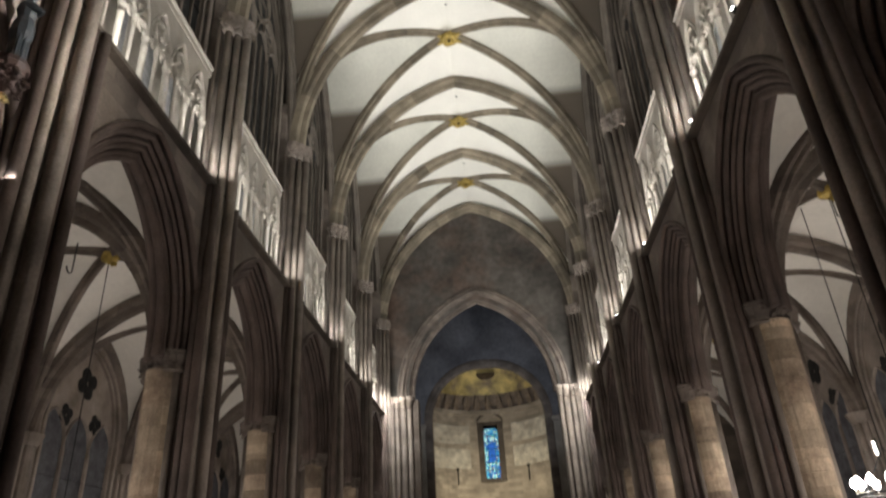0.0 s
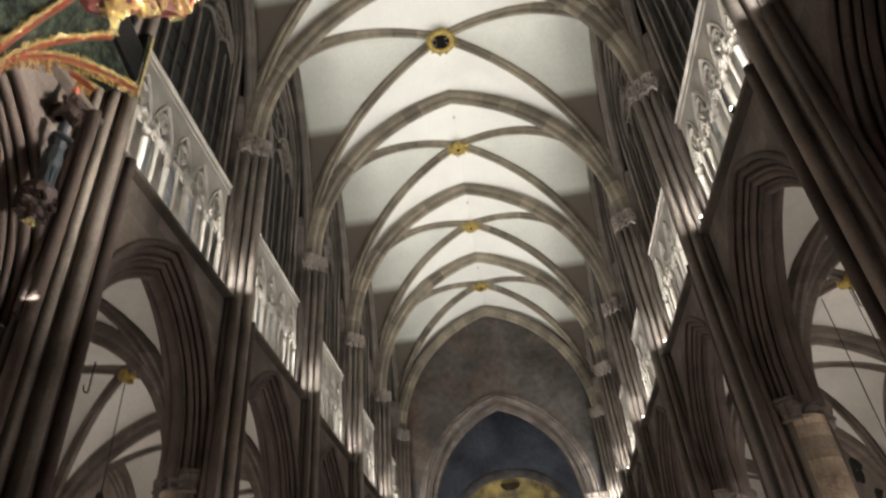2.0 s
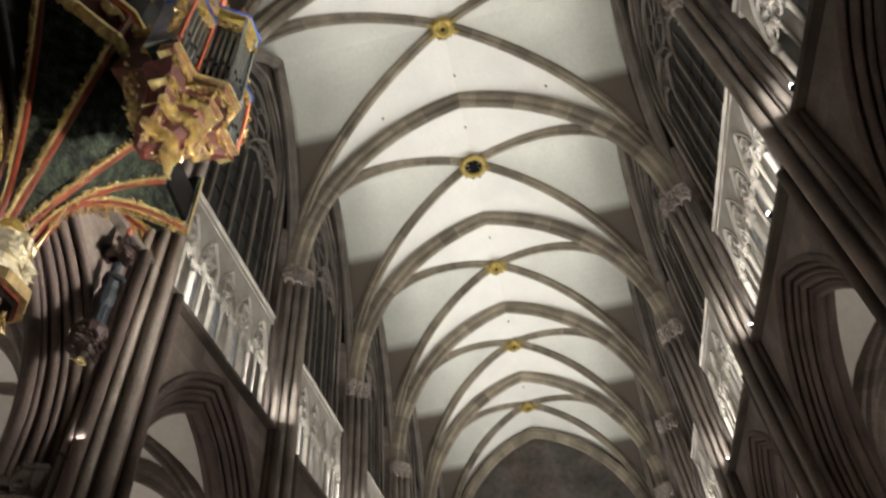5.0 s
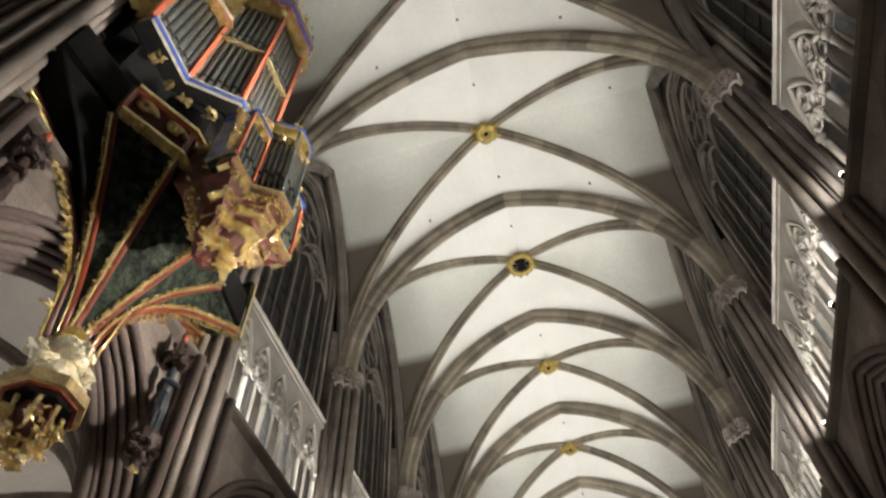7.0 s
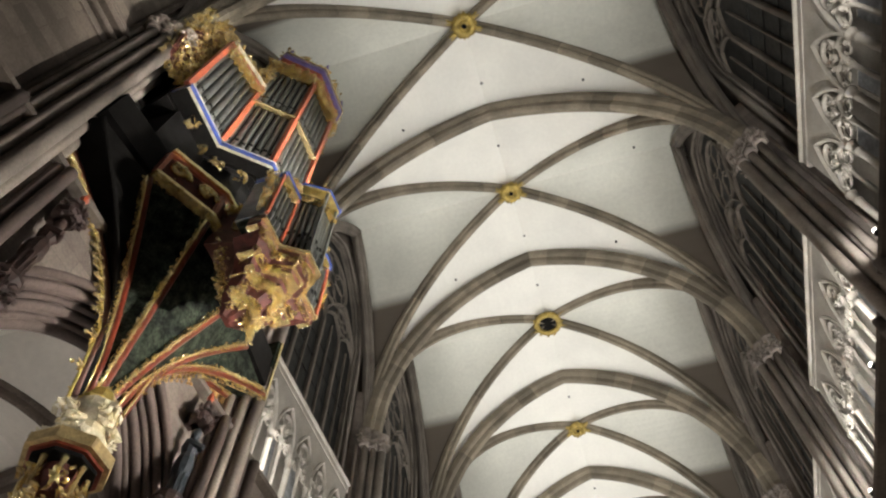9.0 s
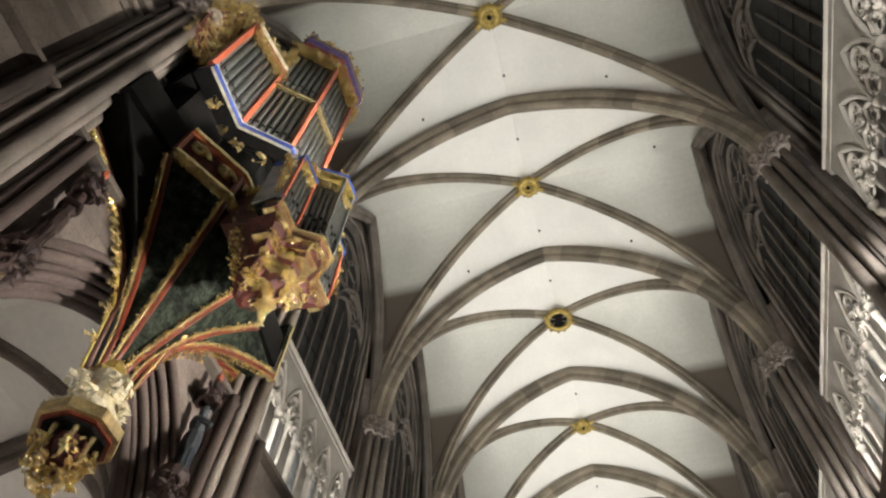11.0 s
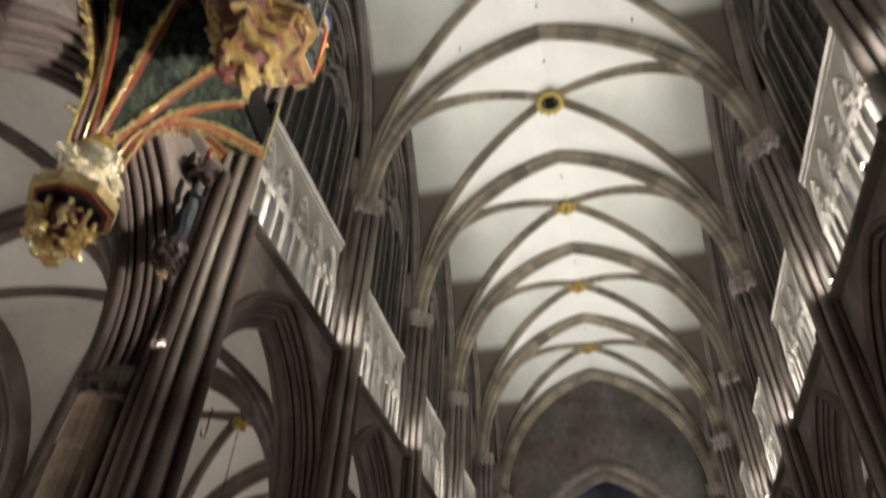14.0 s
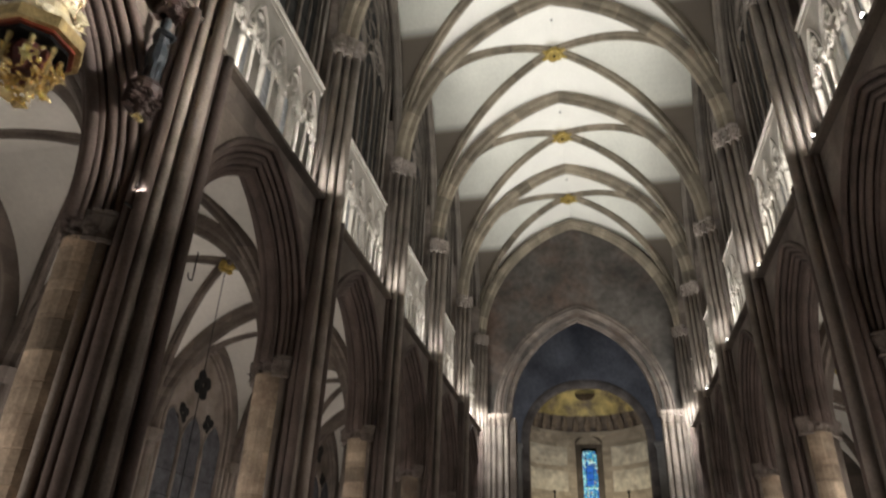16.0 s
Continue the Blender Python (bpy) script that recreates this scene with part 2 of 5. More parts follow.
def circle(r, n=8, a0=0.0, b0=0.0):
    return [(a0 + r * math.cos(2 * math.pi * i / n), b0 + r * math.sin(2 * math.pi * i / n)) for i in range(n)]


def rolls(points, r, n=5):
    """An open moulding line through rolls at the given points, bulging to their right side."""
    out = []
    for a, b, ang in points:
        for i in range(n):
            t = ang + math.pi * (i / (n - 1) - 0.5)
            out.append((a + r * math.cos(t), b + r * math.sin(t)))
    return out


def box(x0, x1, y0, y1, z0, z1):
    v = [(x, y, z) for x in (x0, x1) for y in (y0, y1) for z in (z0, z1)]
    f = [(0, 1, 3, 2), (4, 6, 7, 5), (0, 4, 5, 1), (2, 3, 7, 6), (0, 2, 6, 4), (1, 5, 7, 3)]
    return v, f


def bevel_box(x0, x1, y0, y1, z0, z1, b=0.02):
    """A box with chamfered edges."""
    v = []
    for x, sx in ((x0, 1), (x1, -1)):
        for y, sy in ((y0, 1), (y1, -1)):
            for z, sz in ((z0, 1), (z1, -1)):
                v += [(x, y + sy * b, z + sz * b), (x + sx * b, y, z + sz * b), (x + sx * b, y + sy * b, z)]
    bm = bmesh.new()
    for p in v:
        bm.verts.new(p)
    bmesh.ops.convex_hull(bm, input=bm.verts)
    bm.verts.index_update()
    out = [tuple(q.co) for q in bm.verts], [tuple(w.index for w in q.verts) for q in bm.faces]
    bm.free()
    return out


def tube(r, z0, z1, n=12, x=0.0, y=0.0, r2=None):
    r2 = r if r2 is None else r2
    v = [(x + r * math.cos(2 * math.pi * i / n), y + r * math.sin(2 * math.pi * i / n), z0) for i in range(n)]
    v += [(x + r2 * math.cos(2 * math.pi * i / n), y + r2 * math.sin(2 * math.pi * i / n), z1) for i in range(n)]
    f = [(i, (i + 1) % n, n + (i + 1) % n, n + i) for i in range(n)]
    return v, f + [tuple(range(n))[::-1], tuple(range(n, 2 * n))]


def lathe(prof, n=14, x=0.0, y=0.0):
    """A turned form from (radius, z) rows."""
    v, f = [], []
    for r, z in prof:
        v += [(x + r * math.cos(2 * math.pi * i / n), y + r * math.sin(2 * math.pi * i / n), z) for i in range(n)]
    for k in range(len(prof) - 1):
        f += [(k * n + i, k * n + (i + 1) % n, (k + 1) * n + (i + 1) % n, (k + 1) * n + i) for i in range(n)]
    return v, f + [tuple(range(n))[::-1], tuple((len(prof) - 1) * n + i for i in range(n))]


def prism(poly, z0, z1):
    n = len(poly)
    v = [(x, y, z0) for x, y in poly] + [(x, y, z1) for x, y in poly]
    return v, [(i, (i + 1) % n, n + (i + 1) % n, n + i) for i in range(n)] + [tuple(range(n))[::-1], tuple(range(n, 2 * n))]


def joined(*items):
    v, f = [], []
    for iv, jf in items:
        o = len(v)
        v += list(iv)
        f += [tuple(i + o for i in q) for q in jf]
    return v, f


def moved(item, m):
    return [tuple(m @ Vector(p)) for p in item[0]], item[1]


def leaf_clump(rng, r, n, lumps=0.5):
    """A knobbly carved clump: little balls on a squashed shell."""
    items = []
    for _ in range(n):
        d = Vector((rng.gauss(0, 1), rng.gauss(0, 1), rng.gauss(0, 1))).normalized()
        p = d * r * rng.uniform(0.55, 1.0)
        q = r * lumps * rng.uniform(0.6, 1.2)
        items.append(moved(OCTA, Matrix.Translation(p) @ Euler((rng.random() * 6, rng.random() * 6, 0)).to_matrix().to_4x4() @ Matrix.Diagonal((q, q * 0.55, q * 1.7, 1))))
    return joined(*items)


OCTA_V = [(1, 0, 0), (-1, 0, 0), (0, 1, 0), (0, -1, 0), (0, 0, 1), (0, 0, -1)]
OCTA_F = [(0, 2, 4), (2, 1, 4), (1, 3, 4), (3, 0, 4), (2, 0, 5), (1, 2, 5), (3, 1, 5), (0, 3, 5)]
OCTA = (OCTA_V, OCTA_F)


def side(s, y):
    """The pose of a bay or pier on one side: local x points to the nave's middle."""
    return pose(-WALL, y, 0) if s < 0 else pose(WALL, y, 0, 0, 0, 180)


def face(s, y):
    """The same on the arcade wall's face."""
    return pose(-FACE, y, 0) if s < 0 else pose(FACE, y, 0, 0, 0, 180)


# ---- setting: floor, piers, walls ----
Y0 = pier_y(-3)
floor = tagged(part("floor", mesh_of("floor", *box(-AISLE, AISLE, Y0 - 1, END + 30, -0.3, 0), FLOORM)), "worn grey-brown stone slab floor of the nave", "floor", kind="structure")
tagged(part("wall_west", mesh_of("wall_west", *box(-AISLE - 1, AISLE + 1, Y0 - 1.2, Y0 - 0.2, 0, TOP + 1), STONE)), "plain brown sandstone west wall", "wall", kind="structure")


def make_pier(at):
    pier = thing("pier", "brown sandstone clustered nave pier with vault shafts", "pier", "nave piers", "structure", at)
    rng = random.Random(5)
    core = [(0.4, -0.12), (0.4, 0.12), (0.14, 0.5), (0, 0.82), (-0.42, 0.66), (-0.7, 0.42), (-0.86, 0), (-0.7, -0.42), (-0.42, -0.66), (0, -0.82), (0.14, -0.5)]
    part("core", mesh_of("core", *prism(core, 0, CAP + 0.35), STONE), pier)
    upper = [(0.4, -0.12), (0.4, 0.12), (0.16, 0.3), (-0.05, 0.46), (-0.25, 0.55), (-0.25, -0.55), (-0.05, -0.46), (0.16, -0.3)]
    part("wall_shaft_core", mesh_of("wall_shaft_core", *prism(upper, CAP + 0.3, SPRING + 2.5), STONE), pier)
    # vault shafts on the nave side
    me = {r: mesh_of("shaft", *tube(r, 0.9, SPRING - 0.75, 14), SHAFT, True) for r in (0.16, 0.12, 0.06)}
    low = {r: mesh_of("shaft_low", *tube(r, 0.9, CAP - 0.25, 12), SHAFT, True) for r in (0.16, 0.1)}
    for x, y, r in ((0.9, 0, 0.16), (0.66, 0.27, 0.12), (0.66, -0.27, 0.12), (0.4, 0.5, 0.12), (0.4, -0.5, 0.12), (0.64, 0.07, 0.06), (0.64, -0.07, 0.06), (0.44, 0.3, 0.06), (0.44, -0.3, 0.06), (0.12, 0.66, 0.06), (0.12, -0.66, 0.06)):
        part("shaft", me[r], pier, pose(x, y, 0))
    # stouter body with side shafts below the string course
    stout = [(0.42, -0.4), (0.42, 0.4), (0.62, 0.66), (0.5, 0.76), (0.3, 0.78), (-0.2, 0.7), (-0.2, -0.7), (0.3, -0.78), (0.5, -0.76), (0.62, -0.66)]
    part("arcade_core", mesh_of("arcade_core", *prism(stout, 0.5, SILL - 0.18), ARCHSTONE), pier)
    for r, spots in ((0.13, ((0.76, 0.78), (0.76, -0.78))), (0.09, ((0.56, 0.84), (0.56, -0.84), (0.6, 0.6), (0.6, -0.6)))):
        tall = mesh_of("side_shaft", *tube(r, 0.9, SILL - 0.16, 12), ARCHSTONE, True)
        for x, y in spots:
            part("shaft", tall, pier, pose(x, y, 0))
    # capitals under the vault
    capm = lathe([(0.17, 0), (0.21, 0.06), (0.17, 0.1), (0.18, 0.3), (0.25, 0.52), (0.27, 0.62), (0.23, 0.66), (0.28, 0.72), (0.28, 0.8)], 10)
    leaves = [moved(leaf_clump(rng, 0.08, 6, 0.7), pose(0.24 * math.cos(a), 0.24 * math.sin(a), z)) for a in [i * math.pi / 4 for i in range(8)] for z in (0.25, 0.48)]
    capme = mesh_of("capital", *joined(capm, *leaves), SHAFT)
    for x, y in ((0.88, 0), (0.64, 0.29), (0.64, -0.29), (0.38, 0.54), (0.38, -0.54)):
        part("capital", capme, pier, pose(x, y, SPRING - 0.78))
    # lower shafts on the other sides
    courses = 12
    hgt = (CAP - 0.25 - 0.9) / courses
    drum = mesh_of("stone", *lathe([(0.485, 0), (0.5, 0.012), (0.5, hgt - 0.012), (0.485, hgt)], 20), DRUM)
    for k in (1, -1):
        for i in range(courses):
            part("stone", drum, pier, pose(-0.2, k * 0.62, 0.9 + hgt * i))
    for x, y, r in ((0.24, 0.84, 0.1), (-0.6, 0.7, 0.1), (-0.72, 0.52, 0.1), (-0.84, 0.33, 0.1), (-0.94, 0, 0.16)):
        for k in ((1, -1) if y else (1,)):
            part("shaft", low[r], pier, pose(x, y * k, 0))
    # band of carved leaves round the arcade capital
    band = []
    for x, y in [(0.24, 0.88), (0.06, 0.98), (-0.18, 0.96), (-0.42, 0.8), (-0.62, 0.62), (-0.82, 0.42), (-0.96, 0.2), (-1.05, 0)]:
        for k in ((1, -1) if y else (1,)):
            band.append(moved(capm, pose(x * 0.95, y * k * 0.95, -0.05) @ Matrix.Diagonal((1.05, 1.05, 0.75, 1))))
            band += [moved(leaf_clump(rng, 0.12, 6, 0.7), pose(x * 1.08, y * k * 1.08, z)) for z in (0.18, 0.4)]
    part("capital", mesh_of("arcade_capital", *joined(*band), STONE), pier, pose(0, 0, CAP - 0.3))
    abacus = [(x * 1.36, y * 1.36) for x, y in core if x < 0.3]
    part("abacus", mesh_of("abacus", *joined(prism(abacus, CAP + 0.22, CAP + 0.36)), STONE), pier)
    part("base", mesh_of("base", *lathe([(1.9, 0), (1.9, 0.45), (1.75, 0.5), (1.6, 0.75), (1.45, 0.95)], 8), STONE), pier)
    return pier


PIER = make_pier(side(-1, pier_y(-2)))
for j in range(-2, 5):
    for s in (-1, 1):
        if (s, j) != (-1, -2):
            copy_thing(PIER, side(s, pier_y(j)))
for s in (-1, 1):
    copy_thing(PIER, side(s, END - 0.6))

# ---- one bay of the nave wall ----
HALF, RISE = 3.45, 4.8     # outer line of the arcade arch


GLASS.node_tree.nodes["Principled BSDF"].inputs["Specular IOR Level"].default_value = 0.12
PANE = material("dull_pane", (0.22, 0.22, 0.22), 0.4, vary=0.4, scale=4, fine=12)


def make_wall(at):
    wall = thing("wall_bay", "brown sandstone arcade wall with a moulded pointed arch", "wall", "arcade walls", "structure", at)
    path = [(-HALF, CAP)] + arch(HALF, RISE, 14, CAP + 0.6) + [(HALF, CAP)]
    top = SILL - 0.12
    v, f = [], []
    outer = [(-BAY / 2, CAP)] + [(p[0], p[1]) for p in path] + [(BAY / 2, CAP)]
    for d in (0.0, -1.25):
        v += [(d, s, z) for s, z in outer] + [(d, s, top) for s, z in outer]
    n = len(outer)
    for i in range(n - 1):
        f += [(i, i + 1, n + i + 1, n + i), (2 * n + i, 3 * n + i, 3 * n + i + 1, 2 * n + i + 1), (i, 2 * n + i, 2 * n + i + 1, i + 1), (n + i, n + i + 1, 3 * n + i + 1, 3 * n + i)]
    part("spandrel", flip_out(mesh_of("spandrel", v, f, STONE)), wall)
    # rolls and hollows of the arch, stepping in from the nave and from the aisle
    for k, (a, b, r) in enumerate(((0.03, 0.0, 0.09), (-0.16, 0.15, 0.1), (-0.27, 0.34, 0.07), (-0.4, 0.47, 0.1), (-0.52, 0.64, 0.07), (-0.64, 0.74, 0.13), (-0.88, 0.58, 0.1), (-1.05, 0.36, 0.1), (-1.2, 0.16, 0.1))):
        part("arch_roll", mesh_of("arch_roll", *sweep(path, circle(r, 8, a, b)), ARCHSTONE, True), wall)
    body = [(-0.08, -0.1), (-0.24, 0.06), (-0.26, 0.2), (-0.42, 0.32), (-0.46, 0.5), (-0.62, 0.63), (-0.75, 0.6), (-0.95, 0.36), (-1.15, 0.1), (-1.2, -0.1)]
    part("arch_body", flip_out(mesh_of("arch_body", *sweep(path, body), ARCHSTONE)), wall)
    course = [(0.0, 0.0), (0.2, 0.06), (0.24, 0.14), (0.18, 0.2), (-0.1, 0.2), (-0.1, 0.0)]
    v = [(a, s, SILL - 0.16 + b) for s in (-BAY / 2 + 0.0, BAY / 2) for a, b in course]
    k = len(course)
    f = [(i, (i + 1) % k, k + (i + 1) % k, k + i) for i in range(k)]
    part("string_course", flip_out(mesh_of("string_course", v, f, DARKSTONE)), wall)
    part("passage_floor", mesh_of("passage_floor", *box(-1.3, -0.1, -BAY / 2, BAY / 2, SILL - 0.3, SILL + 0.02), STONE), wall)
    # back wall of the triforium with its small windows
    back = []
    for u in range(4):
        yc = -2.4 + 1.6 * u
        part("triforium_pane", mesh_of("triforium_pane", *box(-1.26, -1.22, yc - 0.28, yc + 0.28, SILL + 1.4, SILL + 3.6), PANE), wall)
        back.append(box(-1.4, -1.2, yc - 0.8, yc - 0.28, SILL, RAIL))
        back.append(box(-1.4, -1.2, yc + 0.28, yc + 0.8, SILL, RAIL))
        back.append(box(-1.4, -1.2, yc - 0.28, yc + 0.28, SILL, SILL + 1.4))
        back.append(box(-1.4, -1.2, yc - 0.28, yc + 0.28, SILL + 3.6, RAIL))
    back.append(box(-1.4, -1.2, -BAY / 2, -3.2, SILL, RAIL))
    back.append(box(-1.4, -1.2, 3.2, BAY / 2, SILL, RAIL))
    part("back_wall", mesh_of("back_wall", *joined(*back), PALE), wall)
    part("passage_roof", mesh_of("passage_roof", *box(-1.4, -0.52, -BAY / 2, BAY / 2, RAIL - 0.02, RAIL + 0.15), STONE), wall)
    return wall


def make_screen(at):
    """Five two-light openings: paired colonnettes with leafy capitals, cusped lancets, rings and a moulded rail."""
    scr = thing("triforium_screen", "pale stone openwork triforium arcade with carved capitals", "tracery", "triforium screens", "structure", at)
    rng = random.Random(3)
    UW, UP = 1.29, 2.45
    X = -0.48
    post = mesh_of("mullion", *lathe([(0.1, 0), (0.1, 0.1), (0.055, 0.17), (0.055, UP - 0.2), (0.08, UP - 0.1), (0.1, UP)], 8), PALE, True)
    thick = mesh_of("pillar", *lathe([(0.15, 0), (0.15, 0.14), (0.09, 0.22), (0.09, UP - 0.4), (0.11, UP - 0.38), (0.11, UP - 0.32), (0.09, UP - 0.3), (0.1, UP - 0.1), (0.14, UP - 0.06), (0.15, UP)], 8), PALE, True)
    prof = [(-0.07, -0.03), (0.07, -0.03), (0.07, 0.015), (0.03, 0.06), (-0.03, 0.06), (-0.07, 0.015)]
    lancet = mesh_of("lancet_head", *sweep(arch(0.3, 0.46, 6, SILL + UP), prof), PALE)
    headp = [(-0.1, -0.05), (0.1, -0.05), (0.1, 0.01), (0.035, 0.07), (-0.035, 0.07), (-0.1, 0.01)]
    head = mesh_of("arch_head", *sweep(arch(0.61, 1.6, 8, SILL + UP), headp), PALE)
    turn16 = [i * math.pi / 8 for i in range(16)]
    ring = mesh_of("rose_ring", *sweep([(0.29 * math.cos(-a), 0.29 * math.sin(-a)) for a in turn16], prof, True), PALE)
    foil = mesh_of("foil", *joined(*[moved(sweep([(0.1 * math.cos(-a), 0.1 * math.sin(-a)) for a in [i * math.pi / 4 for i in range(8)]], circle(0.026, 5), True), pose(0, 0.14 * math.cos(q), 0.14 * math.sin(q))) for q in [k * math.pi / 2 + 0.78 for k in range(4)]]), PALE)
    cusp = mesh_of("cusp", *sweep([(0.15 * math.cos(-a), 0.15 * math.sin(-a)) for a in turn16], circle(0.03, 5), True), PALE)
    knob = mesh_of("carved_capital", *joined(lathe([(0.04, -0.15), (0.09, -0.06), (0.12, 0.05), (0.07, 0.13)], 8), leaf_clump(rng, 0.125, 16, 0.42)), PALE)
    for u in range(5):
        yc = UW * (u - 2)
        part("pillar", thick, scr, pose(X, yc - UW / 2, SILL))
        part("mullion", post, scr, pose(X, yc, SILL))
        for k in (-0.31, 0.31):
            part("lancet_head", lancet, scr, pose(X, yc + k, 0))
            part("cusp", cusp, scr, pose(X, yc + k, SILL + UP + 0.12))
        part("arch_head", head, scr, pose(X, yc, 0))
        part("rose_ring", ring, scr, pose(X, yc, SILL + UP + 0.86))
        part("foil", foil, scr, pose(X, yc, SILL + UP + 0.86))
        for y, z, d, q in ((-0.09, 0.02, 0.08, 0.8), (0.09, 0.0, 0.08, 0.8), (0.0, 0.52, 0.06, 0.75), (-0.27, 0.5, 0.04, 0.6), (0.27, 0.5, 0.04, 0.6), (-0.17, 0.72, 0.04, 0.5), (0.17, 0.74, 0.04, 0.5), (-0.46, 0.04, 0.05, 0.6), (0.46, 0.02, 0.05, 0.6)):
            part("carved_capital", knob, scr, pose(X + d, yc + y, SILL + UP + z) @ Matrix.Diagonal((q, q, q, 1)))
        pts = arch(0.645, 1.66, 8, SILL + UP)
        v = [(X + d, yc + s, z) for d in (0.05, -0.05) for s, z in pts] + [(X + d, yc + s, RAIL - 0.3) for d in (0.05, -0.05) for s, z in pts]
        n = len(pts)
        f = []
        for i in range(n - 1):
            f += [(i, i + 1, 2 * n + i + 1, 2 * n + i), (n + i, 3 * n + i, 3 * n + i + 1, n + i + 1), (i, n + i, n + i + 1, i + 1)]
        part("spandrel", flip_out(mesh_of("screen_spandrel", v, f, PALE)), scr)
    part("pillar", thick, scr, pose(X, 2.5 * UW, SILL))
    part("frieze", mesh_of("frieze", *bevel_box(X - 0.12, X + 0.07, -3.45, 3.45, RAIL - 0.34, RAIL - 0.11, 0.02), PALE), scr)
    part("top_rail", mesh_of("top_rail", *bevel_box(X - 0.15, X + 0.15, -3.45, 3.45, RAIL - 0.12, RAIL, 0.04), PALE), scr)
    part("sill", mesh_of("sill", *bevel_box(X - 0.15, X + 0.2, -3.35, 3.35, SILL + 0.02, SILL + 0.1, 0.02), PALE), scr)
    return scr


def lancet_window(name, label, half, z0, zs, rise, lights, mat_bar, at, group, depth=-0.75, plate=None, glazing=GLASS):
    """A tracery window: glass, frame, mullions, lancets and roses."""
    win = thing(name, label, "window", group, "structure", at)
    path = [(-half, z0)] + arch(half, rise, 12, zs) + [(half, z0)]
    n = len(path)
    me = mesh_of("glass", [(depth, s, z) for s, z in path], [tuple(range(n))], glazing)
    part("glass", me, win)
    fr = [(-0.2, -0.25), (0.3, -0.25), (0.3, 0.0), (0.12, 0.06), (0.1, 0.16), (-0.02, 0.2), (-0.2, 0.2)]
    part("frame", flip_out(mesh_of("frame", *sweep(path, fr), mat_bar)), win, pose(depth, 0, 0))
    for k, (a, b, r) in enumerate(((0.34, 0.02, 0.09), (0.16, 0.14, 0.07))):
        part("frame_roll", mesh_of("frame_roll", *sweep(path, circle(r, 6, a, b)), mat_bar, True), win, pose(depth, 0, 0))
    w = 2 * half / lights
    zl = zs - 0.9
    bar = [(-0.06, -0.05), (0.12, -0.05), (0.12, 0.0), (0.05, 0.05), (-0.06, 0.05)]
    mull = mesh_of("mullion", *bevel_box(-0.05, 0.16, -0.075, 0.075, z0, zl, 0.03), mat_bar)
    lan = mesh_of("lancet_head", *sweep(arch(w / 2, w * 0.8, 7, zl), bar), mat_bar)
    for i in range(lights):
        yc = -half + w * (i + 0.5)
        if i:
            part("mullion", mull, win, pose(depth, yc - w / 2, 0))
        part("lancet_head", lan, win, pose(depth, yc, 0))
    if lights == 4:
        thin = mesh_of("thin_mullion", *bevel_box(-0.03, 0.1, -0.032, 0.032, z0, zl + w * 0.3, 0.014), mat_bar)
        for i in range(lights):
            part("thin_mullion", thin, win, pose(depth, -half + w * (i + 0.5), 0))
        two = mesh_of("arch_head", *sweep(arch(w, w * 1.75, 8, zl), bar), mat_bar)
        for k in (-1, 1):
            part("arch_head", two, win, pose(depth, k * w, 0))
    def rose(r, y, z, foils):
        ringp = [(r * math.cos(-a), r * math.sin(-a)) for a in [i * math.pi / 10 for i in range(20)]]
        part("rose_ring", mesh_of("rose_ring", *sweep(ringp, bar, True), mat_bar), win, pose(depth, y, z))
        fo = [moved(sweep([(r * 0.36 * math.cos(-a), r * 0.36 * math.sin(-a)) for a in [i * math.pi / 5 for i in range(10)]], circle(0.05, 5), True), pose(0, r * 0.56 * math.cos(q), r * 0.56 * math.sin(q))) for q in [k * 2 * math.pi / foils + 0.5 for k in range(foils)]]
        part("foils", mesh_of("foils", *joined(*fo), mat_bar), win, pose(depth, y, z))
    if plate:
        pass
    elif lights == 4:
        rose(w * 0.42, -w, zl + w * 1.02, 4)
        rose(w * 0.42, w, zl + w * 1.02, 4)
        rose(half * 0.46, 0, zs + rise * 0.46, 6)
    else:
        rose(half * 0.34, -half * 0.36, zs + 0.15, 4)
        rose(half * 0.34, half * 0.36, zs + 0.15, 4)
        rose(half * 0.42, 0, zs + rise * 0.5, 6)
    if plate:
        # stone plate in the head, pierced by dark foils
        def height(s, h, zz, rr):
            c = (rr * rr - h * h) / (2 * h)
            return zz + math.sqrt(max((h + c) ** 2 - (c + min(abs(s), h)) ** 2, 0))
        ss = [-half + 2 * half * i / 60 for i in range(61)]
        pv, pf = [], []
        for s in ss:
            k = min(int((s + half) / w), lights - 1)
            lo = height(s - (-half + w * (k + 0.5)), w / 2, zl, w * 0.8)
            pv += [(0.03, s, lo), (0.03, s, max(height(s, half, zs, rise), lo + 0.01))]
        pf = [(2 * i, 2 * i + 2, 2 * i + 3, 2 * i + 1) for i in range(60)]
        part("tracery_plate", mesh_of("tracery_plate", pv, pf, plate), win, pose(depth, 0, 0))
        for y, z, r in ((0, zs + rise * 0.56, 0.85), (-half * 0.4, zs + 0.55, 0.55), (half * 0.4, zs + 0.55, 0.55)):
            lobes = [moved(tube(r * 0.42, 0, 0.03, 12), pose(0.035, r * 0.5 * math.cos(q), r * 0.5 * math.sin(q), 0, 90, 0)) for q in [k * math.pi / 2 + 0.4 for k in range(4)]]
            part("pierced_foil", mesh_of("pierced_foil", *joined(*lobes), GLASS), win, pose(depth, y, z))
